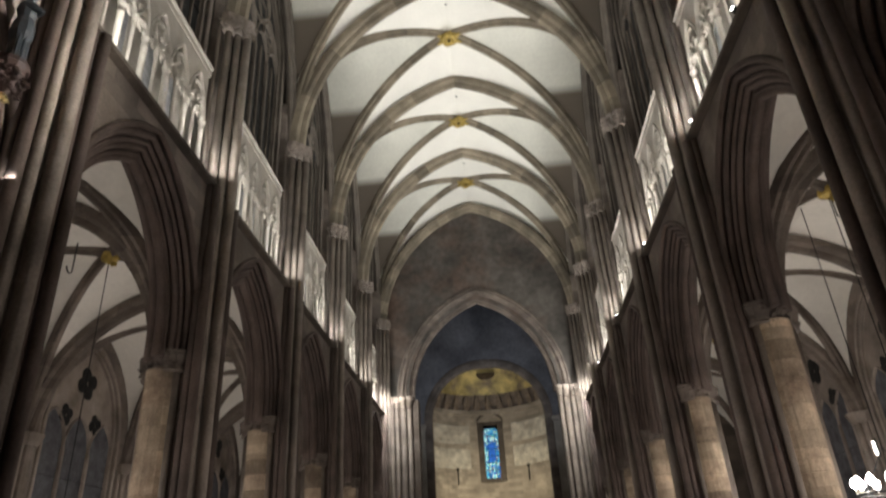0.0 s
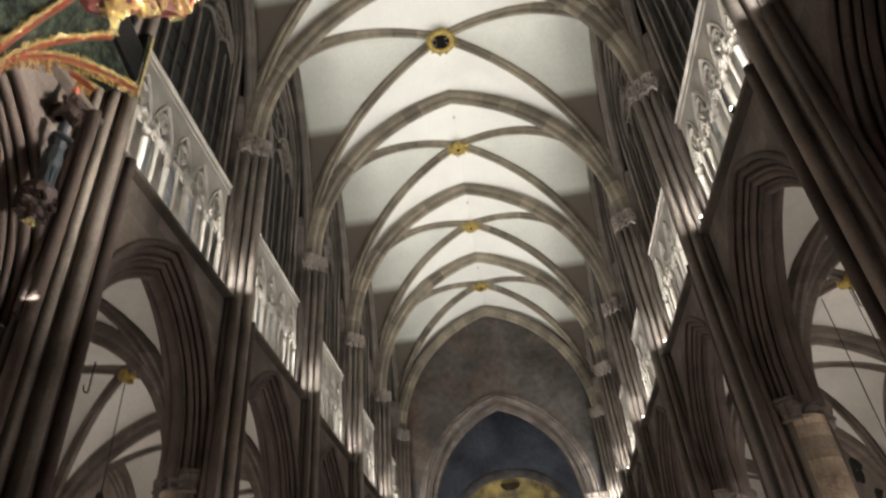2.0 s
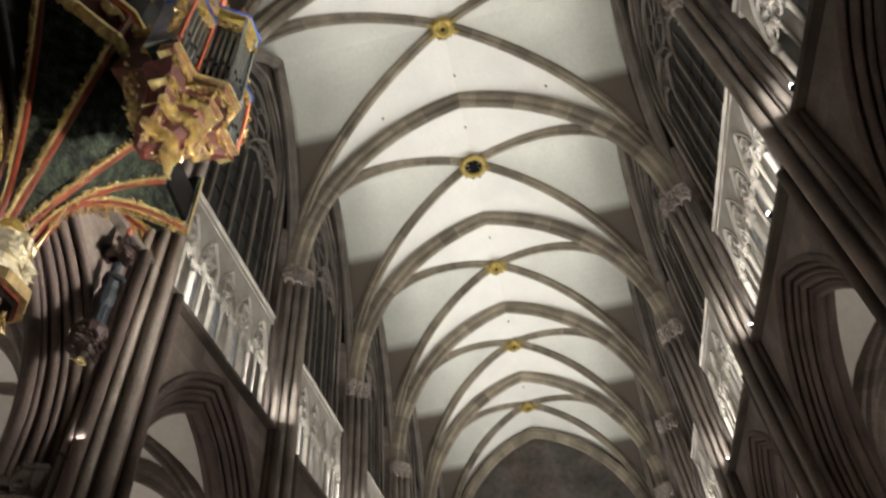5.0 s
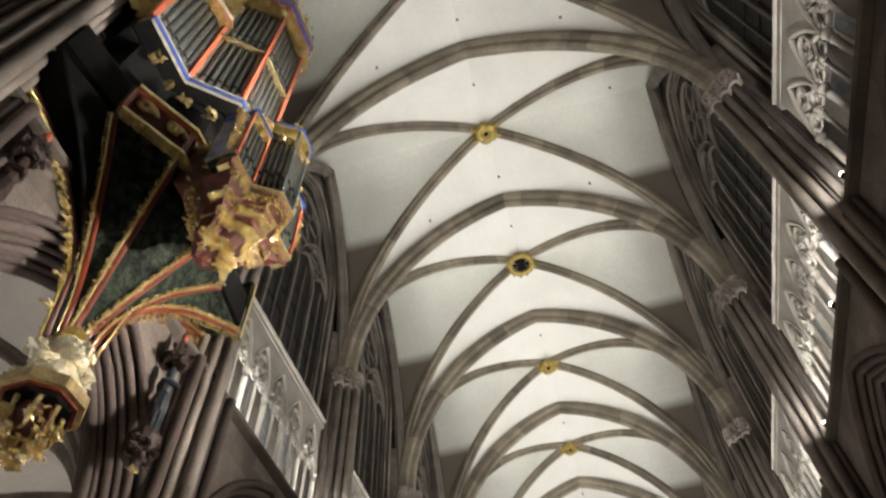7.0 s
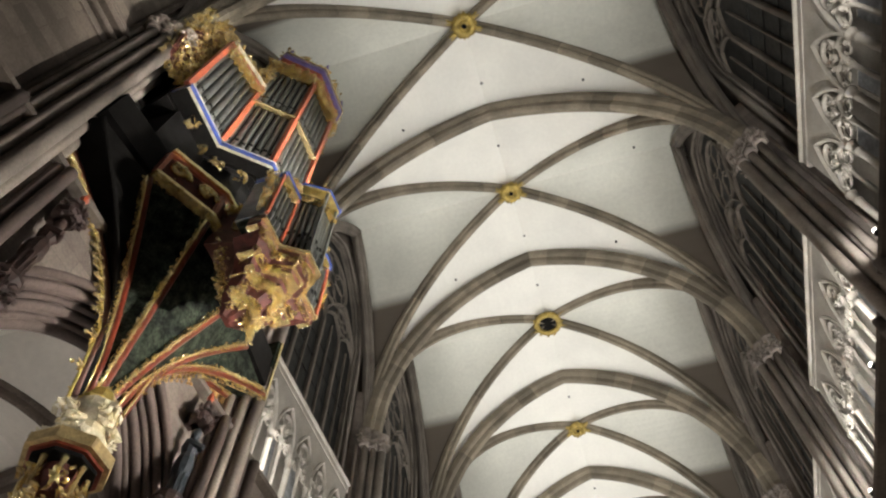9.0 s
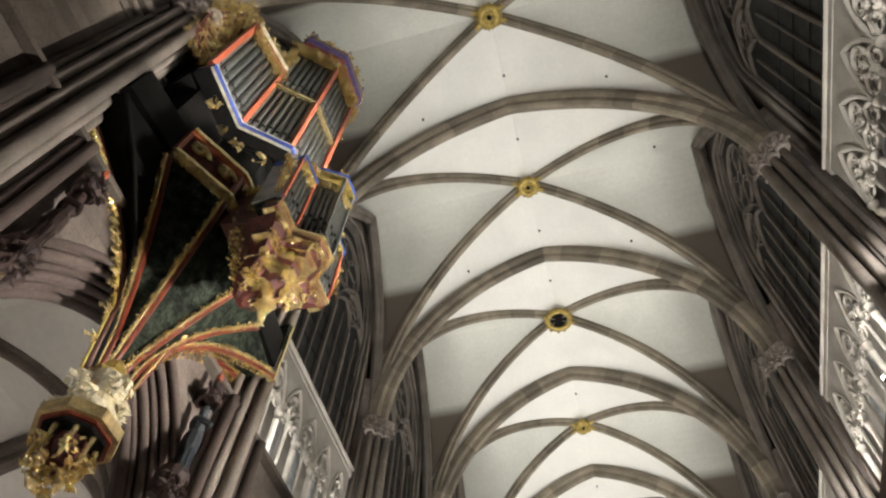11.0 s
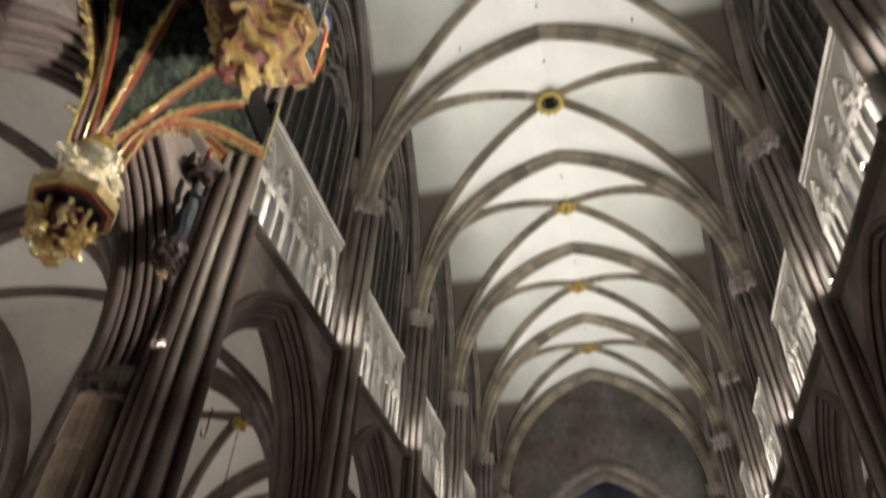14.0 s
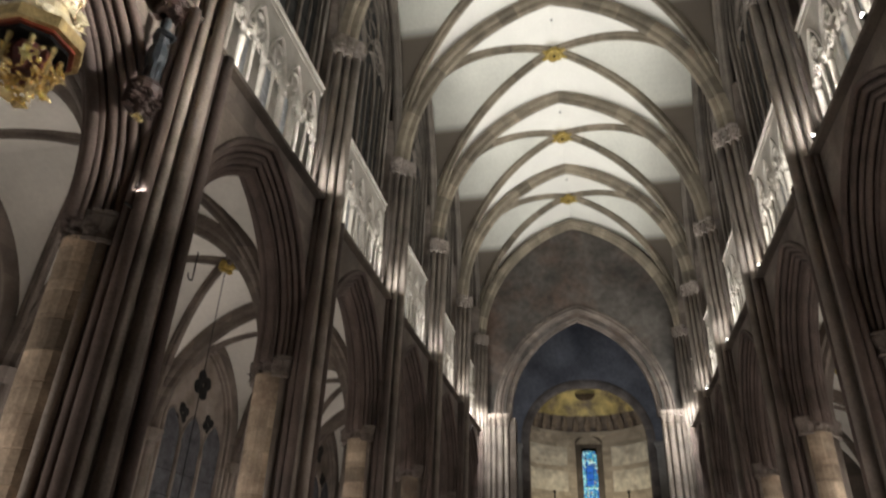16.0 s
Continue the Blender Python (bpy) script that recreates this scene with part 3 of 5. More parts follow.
    # horizontal saddle bars
    for k in range(1, int((zl - z0) / 1.1)):
        part("saddle_bar", mesh_of("saddle_bar", *box(0.02, 0.05, -half, half, z0 + 1.1 * k, z0 + 1.1 * k + 0.035), IRON), win, pose(depth, 0, 0))
    return win


WALL_BAY = make_wall(face(-1, pier_y(-3) + BAY / 2))
SCREEN = make_screen(face(-1, pier_y(-3) + BAY / 2))
CLEAR = lancet_window("clerestory_window", "tall dark leaded clerestory window with stone tracery", 3.15, RAIL + 0.15, 25.3, 4.8, 4, TRACERY, side(-1, pier_y(-3) + BAY / 2), "clerestory windows", -0.55)
for b in BAYS:
    for s in (-1, 1):
        if (s, b) != (-1, -3):
            yc = pier_y(b) + BAY / 2
            copy_thing(WALL_BAY, face(s, yc))
            if s > 0 or b > -2:
                copy_thing(SCREEN, face(s, yc))
                copy_thing(CLEAR, side(s, yc))
# blind panelled wall of the tower bay, west of the organ
blind = thing("wall_tower_bay", "dark blind stone wall with framed panels", "wall", kind="structure", at=side(-1, pier_y(-2) + BAY / 2))
part("field", mesh_of("field", *box(-0.6, -0.1, -BAY / 2, BAY / 2, SILL + 0.1, TOP), DARKSTONE), blind)
for yy in (-2.4, 0.0, 2.4):
    for zz in (SILL + 0.5, SILL + 6.0):
        for y0, y1, z0, z1 in ((-1.05, 1.05, 0, 0.18), (-1.05, 1.05, 4.7, 4.88), (-1.05, -0.87, 0.18, 4.7), (0.87, 1.05, 0.18, 4.7)):
            part("panel_frame", mesh_of("panel_frame", *bevel_box(-0.12, 0.08, yy + y0, yy + y1, zz + z0, zz + z1, 0.04), DARKSTONE), blind)
for zz in (SILL + 5.6, SILL + 11.2):
    part("string_course", mesh_of("tower_course", *bevel_box(-0.12, 0.2, -BAY / 2, BAY / 2, zz, zz + 0.22, 0.07), DARKSTONE), blind)

# ---- vaults ----


def vault_profile(u, half, rise, z0):
    c = (rise * rise - half * half) / (2 * half)
    r = half + c
    return z0 + math.sqrt(max(r * r - (c + min(u, 1) * half) ** 2, 0))


STILT = 0.8


def web_height(x, y, half, rise, z0):
    """Webs rest on the transverse arch at the bay's ends and on fuller, stilted diagonals."""
    u, w = min(abs(x) / half, 1.0), min(abs(y) / (BAY / 2), 1.0)
    m = min(u, w)
    k = STILT * rise / 10.4
    full = vault_profile(m, half, rise - k, z0 + k)
    if w <= u:
        return full
    low = vault_profile(u, half, rise, z0)
    return low + (full - low) * (1 - w) / max(1 - u, 1e-6)


def web_mesh(name, half, rise, z0, mat, n=24, upper=None):
    """A four-part vault over one bay, seen from below, with some thickness above."""
    v, f = [], []
    xs = [-half + 2 * half * i / n for i in range(n + 1)]
    ys = [-BAY / 2 + BAY * i / n for i in range(n + 1)]
    for y in ys:
        for x in xs:
            v.append((x, y, web_height(x, y, half, rise, z0)))
    k = n + 1
    for j in range(n):
        for i in range(n):
            a, b2, c2, d = j * k + i, j * k + i + 1, (j + 1) * k + i + 1, (j + 1) * k + i
            # creases run along the diagonals
            if (i < n / 2) == (j < n / 2):
                f += [(a, c2, b2), (a, d, c2)]
            else:
                f += [(a, d, b2), (b2, d, c2)]
    me = mesh_of(name, v, f, mat)
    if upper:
        # cells beside the transverse arch get a lighter tone for stronger light, all the way down
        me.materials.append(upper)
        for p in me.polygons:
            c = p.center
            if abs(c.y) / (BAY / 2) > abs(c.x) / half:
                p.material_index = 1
    return me


RISE_V = TOP - SPRING
webm = web_mesh("vault_web", SPAN + 0.6, RISE_V, SPRING, WEB, 32, WEB_LIT)
AH, AR = (AISLE - WALL) / 2, 14.0 - CAP
AX, AW_H = 13.6, 4.9
aweb = web_mesh("aisle_vault_web", AW_H, AR, CAP + 0.2, AISLEWEB, 24)
for b in BAYS:
    yc = pier_y(b) + BAY / 2
    tagged(part("ceiling_vault", webm, None, pose(0, yc, 0)), "limewashed rib vault web, side cells greyed for shade, brown springing", "vault", "nave vaults", "structure")
    for s in (-1, 1):
        tagged(part("ceiling_aisle_vault", aweb, None, pose(s * AX, yc, 0)), "greyish limewashed aisle vault web", "vault", "aisle vaults", "structure")


def rib_profile(w, d):
    """A rib: two rolls at its sides and a keeled roll below."""
    h = w / 2
    return [(-h, -0.12), (h, -0.12), (h, d * 0.15), (h * 0.98, d * 0.36), (h * 0.72, d * 0.5), (h * 0.5, d * 0.52), (h * 0.46, d * 0.68), (h * 0.36, d * 0.9), (0, d), (-h * 0.36, d * 0.9), (-h * 0.46, d * 0.68), (-h * 0.5, d * 0.52), (-h * 0.72, d * 0.5), (-h * 0.98, d * 0.36), (-h, d * 0.15)]


def split_rib(name, path, prof, pieces, mat):
    """The stones of a rib, each a short piece of the arch with a thin joint."""
    out = []
    n = len(path) - 1
    step = n / pieces
    for k in range(pieces):
        seg = path[round(k * step):round((k + 1) * step) + 1]
        out.append(flip_out(mesh_of(name, *sweep(seg, prof), mat)))
    return out


TH = SPAN + 0.1
tpath = arch(TH, RISE_V - 0.05, 40, SPRING)
tv = split_rib("voussoir", tpath, rib_profile(0.76, 0.6), 26, RIB)
for j in range(-2, 6):
    rib = thing("transverse_rib", "moulded grey-brown stone transverse rib", "rib", "transverse ribs", "structure", pose(0, pier_y(j) - (0.3 if j == 5 else 0), -0.3 if j == 5 else 0, 0, 0, 90))
    for me in tv:
        part("voussoir", me, rib)
dl = math.hypot(SPAN + 0.2, BAY / 2)
dpath = [(-dl, SPRING)] + arch(dl, RISE_V - STILT, 30, SPRING + STILT) + [(dl, SPRING)]
dv = split_rib("rib_stone", dpath, rib_profile(0.46, 0.42), 20, RIB)
for b in BAYS:
    yc = pier_y(b) + BAY / 2
    for k in (1, -1):
        ang = math.degrees(math.atan2(BAY / 2, SPAN + 0.2)) * k
        rib = thing("diagonal_rib", "slender moulded stone diagonal rib", "rib", "diagonal ribs", "structure", pose(0, yc, 0, 0, 0, ang - 90))
        for me in dv:
            part("rib_stone", me, rib)
# wall ribs and the window wall's spandrels
wpath = arch(BAY / 2, RISE_V - 0.1, 20, SPRING)
wall_rib = mesh_of("wall_rib", *sweep(wpath, rib_profile(0.5, 0.36)), TRACERY)
wpath2 = [(-3.4, RAIL)] + arch(3.4, 5.1, 14, 25.3) + [(3.4, RAIL)]
v, f = [], []
n = len(wpath2)
for d in (-0.3, -0.7):
    v += [(d, s, z) for s, z in wpath2] + [(d, math.copysign(BAY / 2, s) if s else 0, max(z, RAIL) if i in (0, n - 1) else min(TOP + 0.3, z + 3)) for i, (s, z) in enumerate(wpath2)]
for i in range(n - 1):
    f += [(i, i + 1, n + i + 1, n + i), (2 * n + i, 3 * n + i, 3 * n + i + 1, 2 * n + i + 1), (i, 2 * n + i, 2 * n + i + 1, i + 1)]
upper_me = flip_out(mesh_of("upper_wall", v, f, DARKSTONE))
atr = mesh_of("aisle_rib", *sweep(arch(AW_H, AR - 0.2, 16, CAP + 0.2), rib_profile(0.75, 0.55)), STONE)
adr = mesh_of("aisle_diagonal", *sweep(arch(math.hypot(AW_H, BAY / 2), AR, 16, CAP + 0.2), rib_profile(0.42, 0.36)), STONE)
for b in BAYS:
    yc = pier_y(b) + BAY / 2
    for s in (-1, 1):
        up = tagged(part("wall_upper", upper_me, None, side(s, yc)), "brown sandstone wall round the clerestory window", "wall", "upper walls", "structure")
        tagged(part("wall_rib", wall_rib, None, side(s, yc) @ pose(0.12, 0, 0)), "stone wall rib over the clerestory", "rib", "wall ribs", "structure")
        ax = s * AX
        tagged(part("aisle_transverse_rib", atr, None, pose(ax, pier_y(b), 0, 0, 0, 90)), "dark moulded stone aisle arch", "rib", "aisle ribs", "structure")
        for k in (1, -1):
            tagged(part("aisle_diagonal_rib", adr, None, pose(ax, yc, 0, 0, 0, math.degrees(math.atan2(BAY / 2, AW_H)) * k - 90)), "moulded stone diagonal aisle rib", "rib", "aisle ribs", "structure")

# ---- aisle outer walls and windows ----
# lighter grey glass than in the clerestory
AISLEGLASS = material("grey_aisle_glass", (0.075, 0.076, 0.085), 0.6, vary=0.5, scale=2.0, fine=9.0, bump=0.4)
AW = lancet_window("aisle_window", "dark aisle window with three lights under pierced stone tracery", 3.0, 2.6, 9.2, 4.1, 3, SHAFT, pose(-AISLE, pier_y(-3) + BAY / 2, 0), "aisle windows", -0.3, SHAFT, AISLEGLASS)
me = []
for x0 in (-0.7,):
    me.append(box(x0, 0, -BAY / 2, -3.2, 0, 16))
    me.append(box(x0, 0, 3.2, BAY / 2, 0, 16))
    me.append(box(x0, 0, -3.2, 3.2, 0, 2.4))
arcp = arch(3.2, 4.3, 14, 9.2)
av, af = [], []
k = len(arcp)
for d in (0.0, -0.7):
    av += [(d, s, z) for s, z in arcp] + [(d, s, 16.0) for s, z in arcp]
for i in range(k - 1):
    af += [(i, i + 1, k + i + 1, k + i), (2 * k + i, 3 * k + i, 3 * k + i + 1, 2 * k + i + 1), (i, 2 * k + i, 2 * k + i + 1, i + 1)]
aw_me = flip_out(mesh_of("aisle_wall", *joined(*me, (av, af)), STONE))
resp = mesh_of("respond", *joined(*[tube(r, 0, CAP, 10, x, y) for x, y, r in ((0.35, 0, 0.2), (0.2, 0.35, 0.15), (0.2, -0.35, 0.15), (0.05, 0.62, 0.12), (0.05, -0.62, 0.12))], lathe([(0.6, CAP), (0.75, CAP + 0.4), (0.8, CAP + 0.5)], 10)), SHAFT)
for b in BAYS:
    yc = pier_y(b) + BAY / 2
    for s in (-1, 1):
        at = pose(-AISLE, yc, 0) if s < 0 else pose(AISLE, yc, 0, 0, 0, 180)
        tagged(part("wall_aisle", aw_me, None, at), "brown sandstone outer aisle wall", "wall", "aisle walls", "structure")
        at2 = pose(-AISLE, pier_y(b), 0) if s < 0 else pose(AISLE, pier_y(b), 0, 0, 0, 180)
        tagged(part("aisle_respond", resp, None, at2), "cluster of stone wall shafts in the aisle", "respond", "aisle responds", "structure")
        if (s, b) != (-1, -3):
            copy_thing(AW, at)
# ---- crossing wall, choir and apse ----


def arched_wall(name, half, z_spring, rise, x_half, top, thick, mat, y, n=16, base=0.0):
    p = [(-half, base)] + arch(half, rise, n, z_spring) + [(half, base)]
    k = len(p)
    v, f = [], []
    for d in (0.0, thick):
        v += [(s, d, z) for s, z in p] + [(max(-x_half, min(x_half, s * 40)) if i in (0, k - 1) else (-x_half if i == 1 else x_half if i == k - 2 else s), d, base if i in (0, k - 1) else top) for i, (s, z) in enumerate(p)]
    for i in range(k - 1):
        f += [(i, i + 1, k + i + 1, k + i), (2 * k + i, 3 * k + i, 3 * k + i + 1, 2 * k + i + 1), (i, 2 * k + i, 2 * k + i + 1, i + 1)]
    return part(name, flip_out(mesh_of(name, v, f, mat)), None, pose(0, y, 0))


CH, CS, CR, CUP = 5.7, 14.7, 7.75, 0.2
tagged(arched_wall("wall_crossing", CH, CS + CUP, CR, 9.4, TOP + 0.6, 1.2, FRESCO, END), "dark faded fresco wall over the crossing arch", "wall", kind="structure")
cross = thing("crossing_arch", "pale moulded stone crossing arch on clustered shafts", "arch", kind="structure", at=pose(0, END, 0, 0, 0, 90))
cp = [(-CH - 0.8, CS)] + arch(CH + 0.8, CR + 0.95, 20, CS + CUP) + [(CH + 0.8, CS)]
for a, b, r in ((0.1, 0.0, 0.1), (0.08, 0.25, 0.17), (-0.04, 0.5, 0.1), (-0.14, 0.68, 0.14), (-0.3, 0.88, 0.1), (-0.42, 1.04, 0.17)):
    part("arch_roll", mesh_of("crossing_roll", *sweep(cp, circle(r, 8, -a, b)), STONE, True), cross)
part("arch_body", flip_out(mesh_of("crossing_body", *sweep(cp, [(-0.12, -0.12), (-0.1, 0.35), (0.05, 0.6), (0.3, 0.88), (0.42, 1.02), (0.9, 1.02), (0.9, -0.12)]), STONE)), cross)
rng = random.Random(8)
for s in (-1, 1):
    resp_t = thing("crossing_pier", "brightly lit clustered stone crossing pier", "pier", "crossing piers", "structure", pose(s * 6.6, END, 0))
    part("core", mesh_of("core", *prism([(-1.0, -0.1), (1.6, -0.1), (1.6, 1.2), (-1.0, 1.2)], 0, CS), STONE), resp_t)
    for k, (x, r) in enumerate(((-0.92, 0.15), (-0.48, 0.19), (0.0, 0.14), (0.46, 0.19), (0.95, 0.14))):
        part("shaft", mesh_of("crossing_shaft", *tube(r, 0, CS - 0.6, 12), SHAFT, True), resp_t, pose(x * s * 1.0, -0.25, 0))
        part("capital", mesh_of("crossing_capital", *joined(lathe([(r, 0), (r + 0.05, 0.08), (r, 0.14), (r + 0.06, 0.4), (r + 0.2, 0.7), (r + 0.2, 0.9)], 10), *[moved(leaf_clump(rng, 0.1, 5, 0.6), pose(0.3 * math.cos(q), 0.3 * math.sin(q), 0.5)) for q in (3.6, 4.2, 4.8, 5.4)]), SHAFT), resp_t, pose(x * s, -0.25, CS - 0.65))
for s in (-1, 1):
    tagged(part("wall_aisle_end", mesh_of("wall_aisle_end", *box(s * 8.6, s * (AISLE + 0.7), END + 0.2, END + 1.0, 0, 16), DARKSTONE)), "dark stone wall closing the aisle", "wall", "aisle end walls", "structure")
    tagged(part("wall_choir", mesh_of("wall_choir", *box(s * 7.4, s * 8.4, END + 1.2, END + 15, 0, 31), DARKSTONE)), "dark stone side wall of the crossing", "wall", "choir walls", "structure")
tagged(part("ceiling_choir", mesh_of("ceiling_choir", *box(-8.4, 8.4, END + 1.2, END + 28, 31, 31.6), BLUEWALL)), "dark painted crossing ceiling", "ceiling", kind="structure")
AY = END + 15.05
tagged(arched_wall("wall_apse_arch", 5.6, 16.4, 5.1, 8.4, 31, 0.8, BLUEWALL, AY), "dim blue painted wall over the apse arch", "wall", kind="structure")
ap = thing("apse_arch", "plain stone arch before the apse", "arch", kind="structure", at=pose(0, AY, 0, 0, 0, 90))
part("arch_roll", mesh_of("apse_roll", *sweep([(-5.85, 0)] + arch(5.85, 5.4, 16, 16.4) + [(5.85, 0)], [(-0.08, -0.35), (0.3, -0.35), (0.3, 0.45), (-0.04, 0.45), (-0.16, 0.25), (-0.16, -0.1)]), STONE), ap)
for s in (-1, 1):
    part("pilaster", mesh_of("pilaster", *bevel_box(-0.34, -0.02, s * 6.75 - 0.6, s * 6.75 + 0.6, 0, 15.6, 0.06), PALE), ap, label="pale grey stone pilaster beside the apse")
    part("pilaster_cap", mesh_of("pilaster_cap", *bevel_box(-0.46, -0.02, s * 6.75 - 0.72, s * 6.75 + 0.72, 15.6, 16.1, 0.1), PALE), ap)
# apse: half round wall with a window in its middle and a half dome
R_A, AC = 6.6, AY + 0.8
segs = 28


def apse_band(z0, z1, r, mat, a0=0.0, a1=180.0, n=segs, t=0.4):
    v, f = [], []
    for i in range(n + 1):
        a = radians(a0 + (a1 - a0) * i / n)
        for rr in (r, r + t):
            v += [(rr * math.cos(a), rr * math.sin(a), z0), (rr * math.cos(a), rr * math.sin(a), z1)]
    for i in range(n):
        o = 4 * i
        f += [(o, o + 4, o + 5, o + 1), (o + 2, o + 3, o + 7, o + 6), (o + 1, o + 5, o + 7, o + 3), (o, o + 2, o + 6, o + 4)]
    f += [(0, 1, 3, 2), (4 * n, 4 * n + 2, 4 * n + 3, 4 * n + 1)]
    return flip_out(mesh_of("apse_band", v, f, mat))


apse = thing("wall_apse", "curved pale stone apse wall with painted panels", "wall", kind="structure", at=pose(0, AC, 0))
part("curved_wall", apse_band(0, 18.3, R_A, APSE, 0, 78), apse)
part("curved_wall", apse_band(0, 18.3, R_A, APSE, 102, 180), apse)
part("curved_wall", apse_band(0, 11.4, R_A, APSE, 78, 102, 8), apse)
part("curved_wall", apse_band(17.6, 18.3, R_A, APSE, 78, 102, 8), apse)
part("cornice", apse_band(18.3, 18.8, R_A - 0.25, APSE, 0, 180), apse, label="projecting stone cornice")
for a0, a1 in ((28, 70), (110, 152)):
    part("painted_panel", apse_band(15.3, 17.2, R_A - 0.06, PANEL, a0, a1, 12, 0.05), apse)
    part("painted_panel", apse_band(12.8, 14.8, R_A - 0.06, PANEL, a0, a1, 12, 0.05), apse)
v, f = [], []
for k in range(11):
    e = radians(90 * k / 10)
    for i in range(segs + 1):
        a = math.pi * i / segs
        v.append((R_A * math.cos(e) * math.cos(a), R_A * math.cos(e) * math.sin(a), 18.7 + 5.6 * math.sin(e)))
for k in range(10):
    for i in range(segs):
        o = k * (segs + 1) + i
        f.append((o, o + 1, o + segs + 2, o + segs + 1))
dome_me = mesh_of("half_dome", v, f, MOSAIC, True)
dome_me.materials.append(material("brown_mosaic", (0.17, 0.13, 0.1), 0.7, vary=0.45, scale=1.5, fine=8))
for p in dome_me.polygons:
    if p.center.z < 20.6:
        p.material_index = 1
part("half_dome", dome_me, apse, label="gilded mosaic half dome with a brown figured band")
# ---- keystones ----


def make_boss(at, hole):
    boss = thing("keystone", "gilded vault keystone with a dark round opening" if hole else "small gilded carved vault keystone", "keystone", "vault keystones", "structure", at)
    r = 0.6 if hole else 0.36
    rng = random.Random(int(r * 100))
    ringp = [(r * math.cos(-a), r * math.sin(-a)) for a in [i * math.pi / 12 for i in range(24)]]
    part("ring", mesh_of("keystone_ring", *moved(sweep(ringp, circle(0.16, 8), True), pose(0, 0, 0, 0, 90, 0)), OLDGOLD, True), boss)
    part("disc", mesh_of("keystone_disc", *tube(r, -0.02, 0.3, 20), BLACK if hole else OLDGOLD), boss)
    for i in range(14):
        a = i * math.pi / 7
        part("leaf", mesh_of("keystone_leaf", *leaf_clump(rng, 0.09, 5, 0.7), OLDGOLD), boss, pose((r + 0.12) * math.cos(a), (r + 0.12) * math.sin(a), -0.04))
    if not hole:
        part("rosette", mesh_of("rosette", *joined(lathe([(0.3, 0.0), (0.26, -0.08), (0.12, -0.12), (0.1, -0.05)], 12), *[moved(leaf_clump(rng, 0.08, 5, 0.7), pose(0.22 * math.cos(q), 0.22 * math.sin(q), -0.08)) for q in [k * 0.7854 for k in range(8)]]), OLDGOLD), boss)
        part("eye", mesh_of("eye", *tube(0.1, -0.14, -0.1, 10), BLACK), boss)
    # gilded ends of the four ribs
    for k in range(4):
        ang = math.atan2(BAY / 2, SPAN + 0.2)
        q = (ang, math.pi - ang, math.pi + ang, -ang)[k]
        part("gilt_rib_end", mesh_of("gilt_rib_end", *bevel_box(r + 0.1, r + (0.8 if hole else 0.45), -0.1, 0.1, -0.04, 0.16, 0.04), OLDGOLD), boss, pose(0, 0, 0, 0, 3, math.degrees(q)))
    return boss


for b in BAYS:
    yc = pier_y(b) + BAY / 2
    make_boss(pose(0, yc, TOP - 0.42), b == 1)

# small iron anchors and holes in the webs
rng = random.Random(21)
peg = mesh_of("vault_peg", *lathe([(0.055, 0), (0.055, 0.06), (0.03, 0.07), (0.03, 0.3)], 8), IRON)
for b in range(-1, 5):
    yc = pier_y(b) + BAY / 2
    for x, y in ((0.02, -2.35), (0.05, 2.7), (6.05, -0.5), (-3.75, 3.25), (4.2, 3.25))[:5 if b < 1 else 1]:
        tagged(part("vault_peg", peg, None, pose(x, yc + y, web_height(x, y, SPAN + 0.6, RISE_V, SPRING) - 0.08)), "small dark iron peg in the limewashed vault", "peg", "vault pegs")

# ---- organ on the north wall ----
OY = pier_y(-1) + BAY / 2
organ = thing("organ", "gilded, red and blue painted organ case hung on the nave wall", "organ", at=pose(-WALL, OY, 0))
rng = random.Random(12)


def gold_swags(n, at_line, r, lumps=0.34, mat=GOLD, name="gilt_carving", parent=organ, squash=1.0, count=15, label=""):
    """Carved leafwork strung along a line of points."""
    items = []
    for i in range(n):
        t = (i + 0.5) / n * (len(at_line) - 1)
        k = min(int(t), len(at_line) - 2)
        p = Vector(at_line[k]).lerp(Vector(at_line[k + 1]), t - k)
        q = leaf_clump(rng, r * rng.uniform(0.7, 1.2), int(count * 1.3), lumps * 0.8)
        items.append(moved(q, Matrix.Translation(p) @ Euler((rng.random() * 6, 0, rng.random() * 6)).to_matrix().to_4x4() @ Matrix.Diagonal((squash, 1, 1.2, 1))))
    return tagged(part(name, mesh_of(name, *joined(*items), mat), parent, label=label), kind="stuff")


def bar(p, q, w, d, mat, name, parent=organ, b=0.012, label=""):
    """A straight bar with chamfered edges from p to q."""
    p, q = Vector(p), Vector(q)
    ln = (q - p).length
    item = bevel_box(-w / 2, w / 2, -d / 2, d / 2, 0, ln, min(b, w / 3, d / 3))
    turn = (q - p).to_track_quat("Z", "Y").to_matrix().to_4x4()
    return part(name, mesh_of(name, *moved(item, Matrix.Translation(p) @ turn), mat), parent, label=label)


def face_frame(p, q):
    """Unit vector along a face and its outward normal, for a polygon walked from -y to +y."""
    d = Vector((q[0] - p[0], q[1] - p[1], 0))
    ln = d.length
    d.normalize()
    return d, Vector((d.y, -d.x, 0)), ln


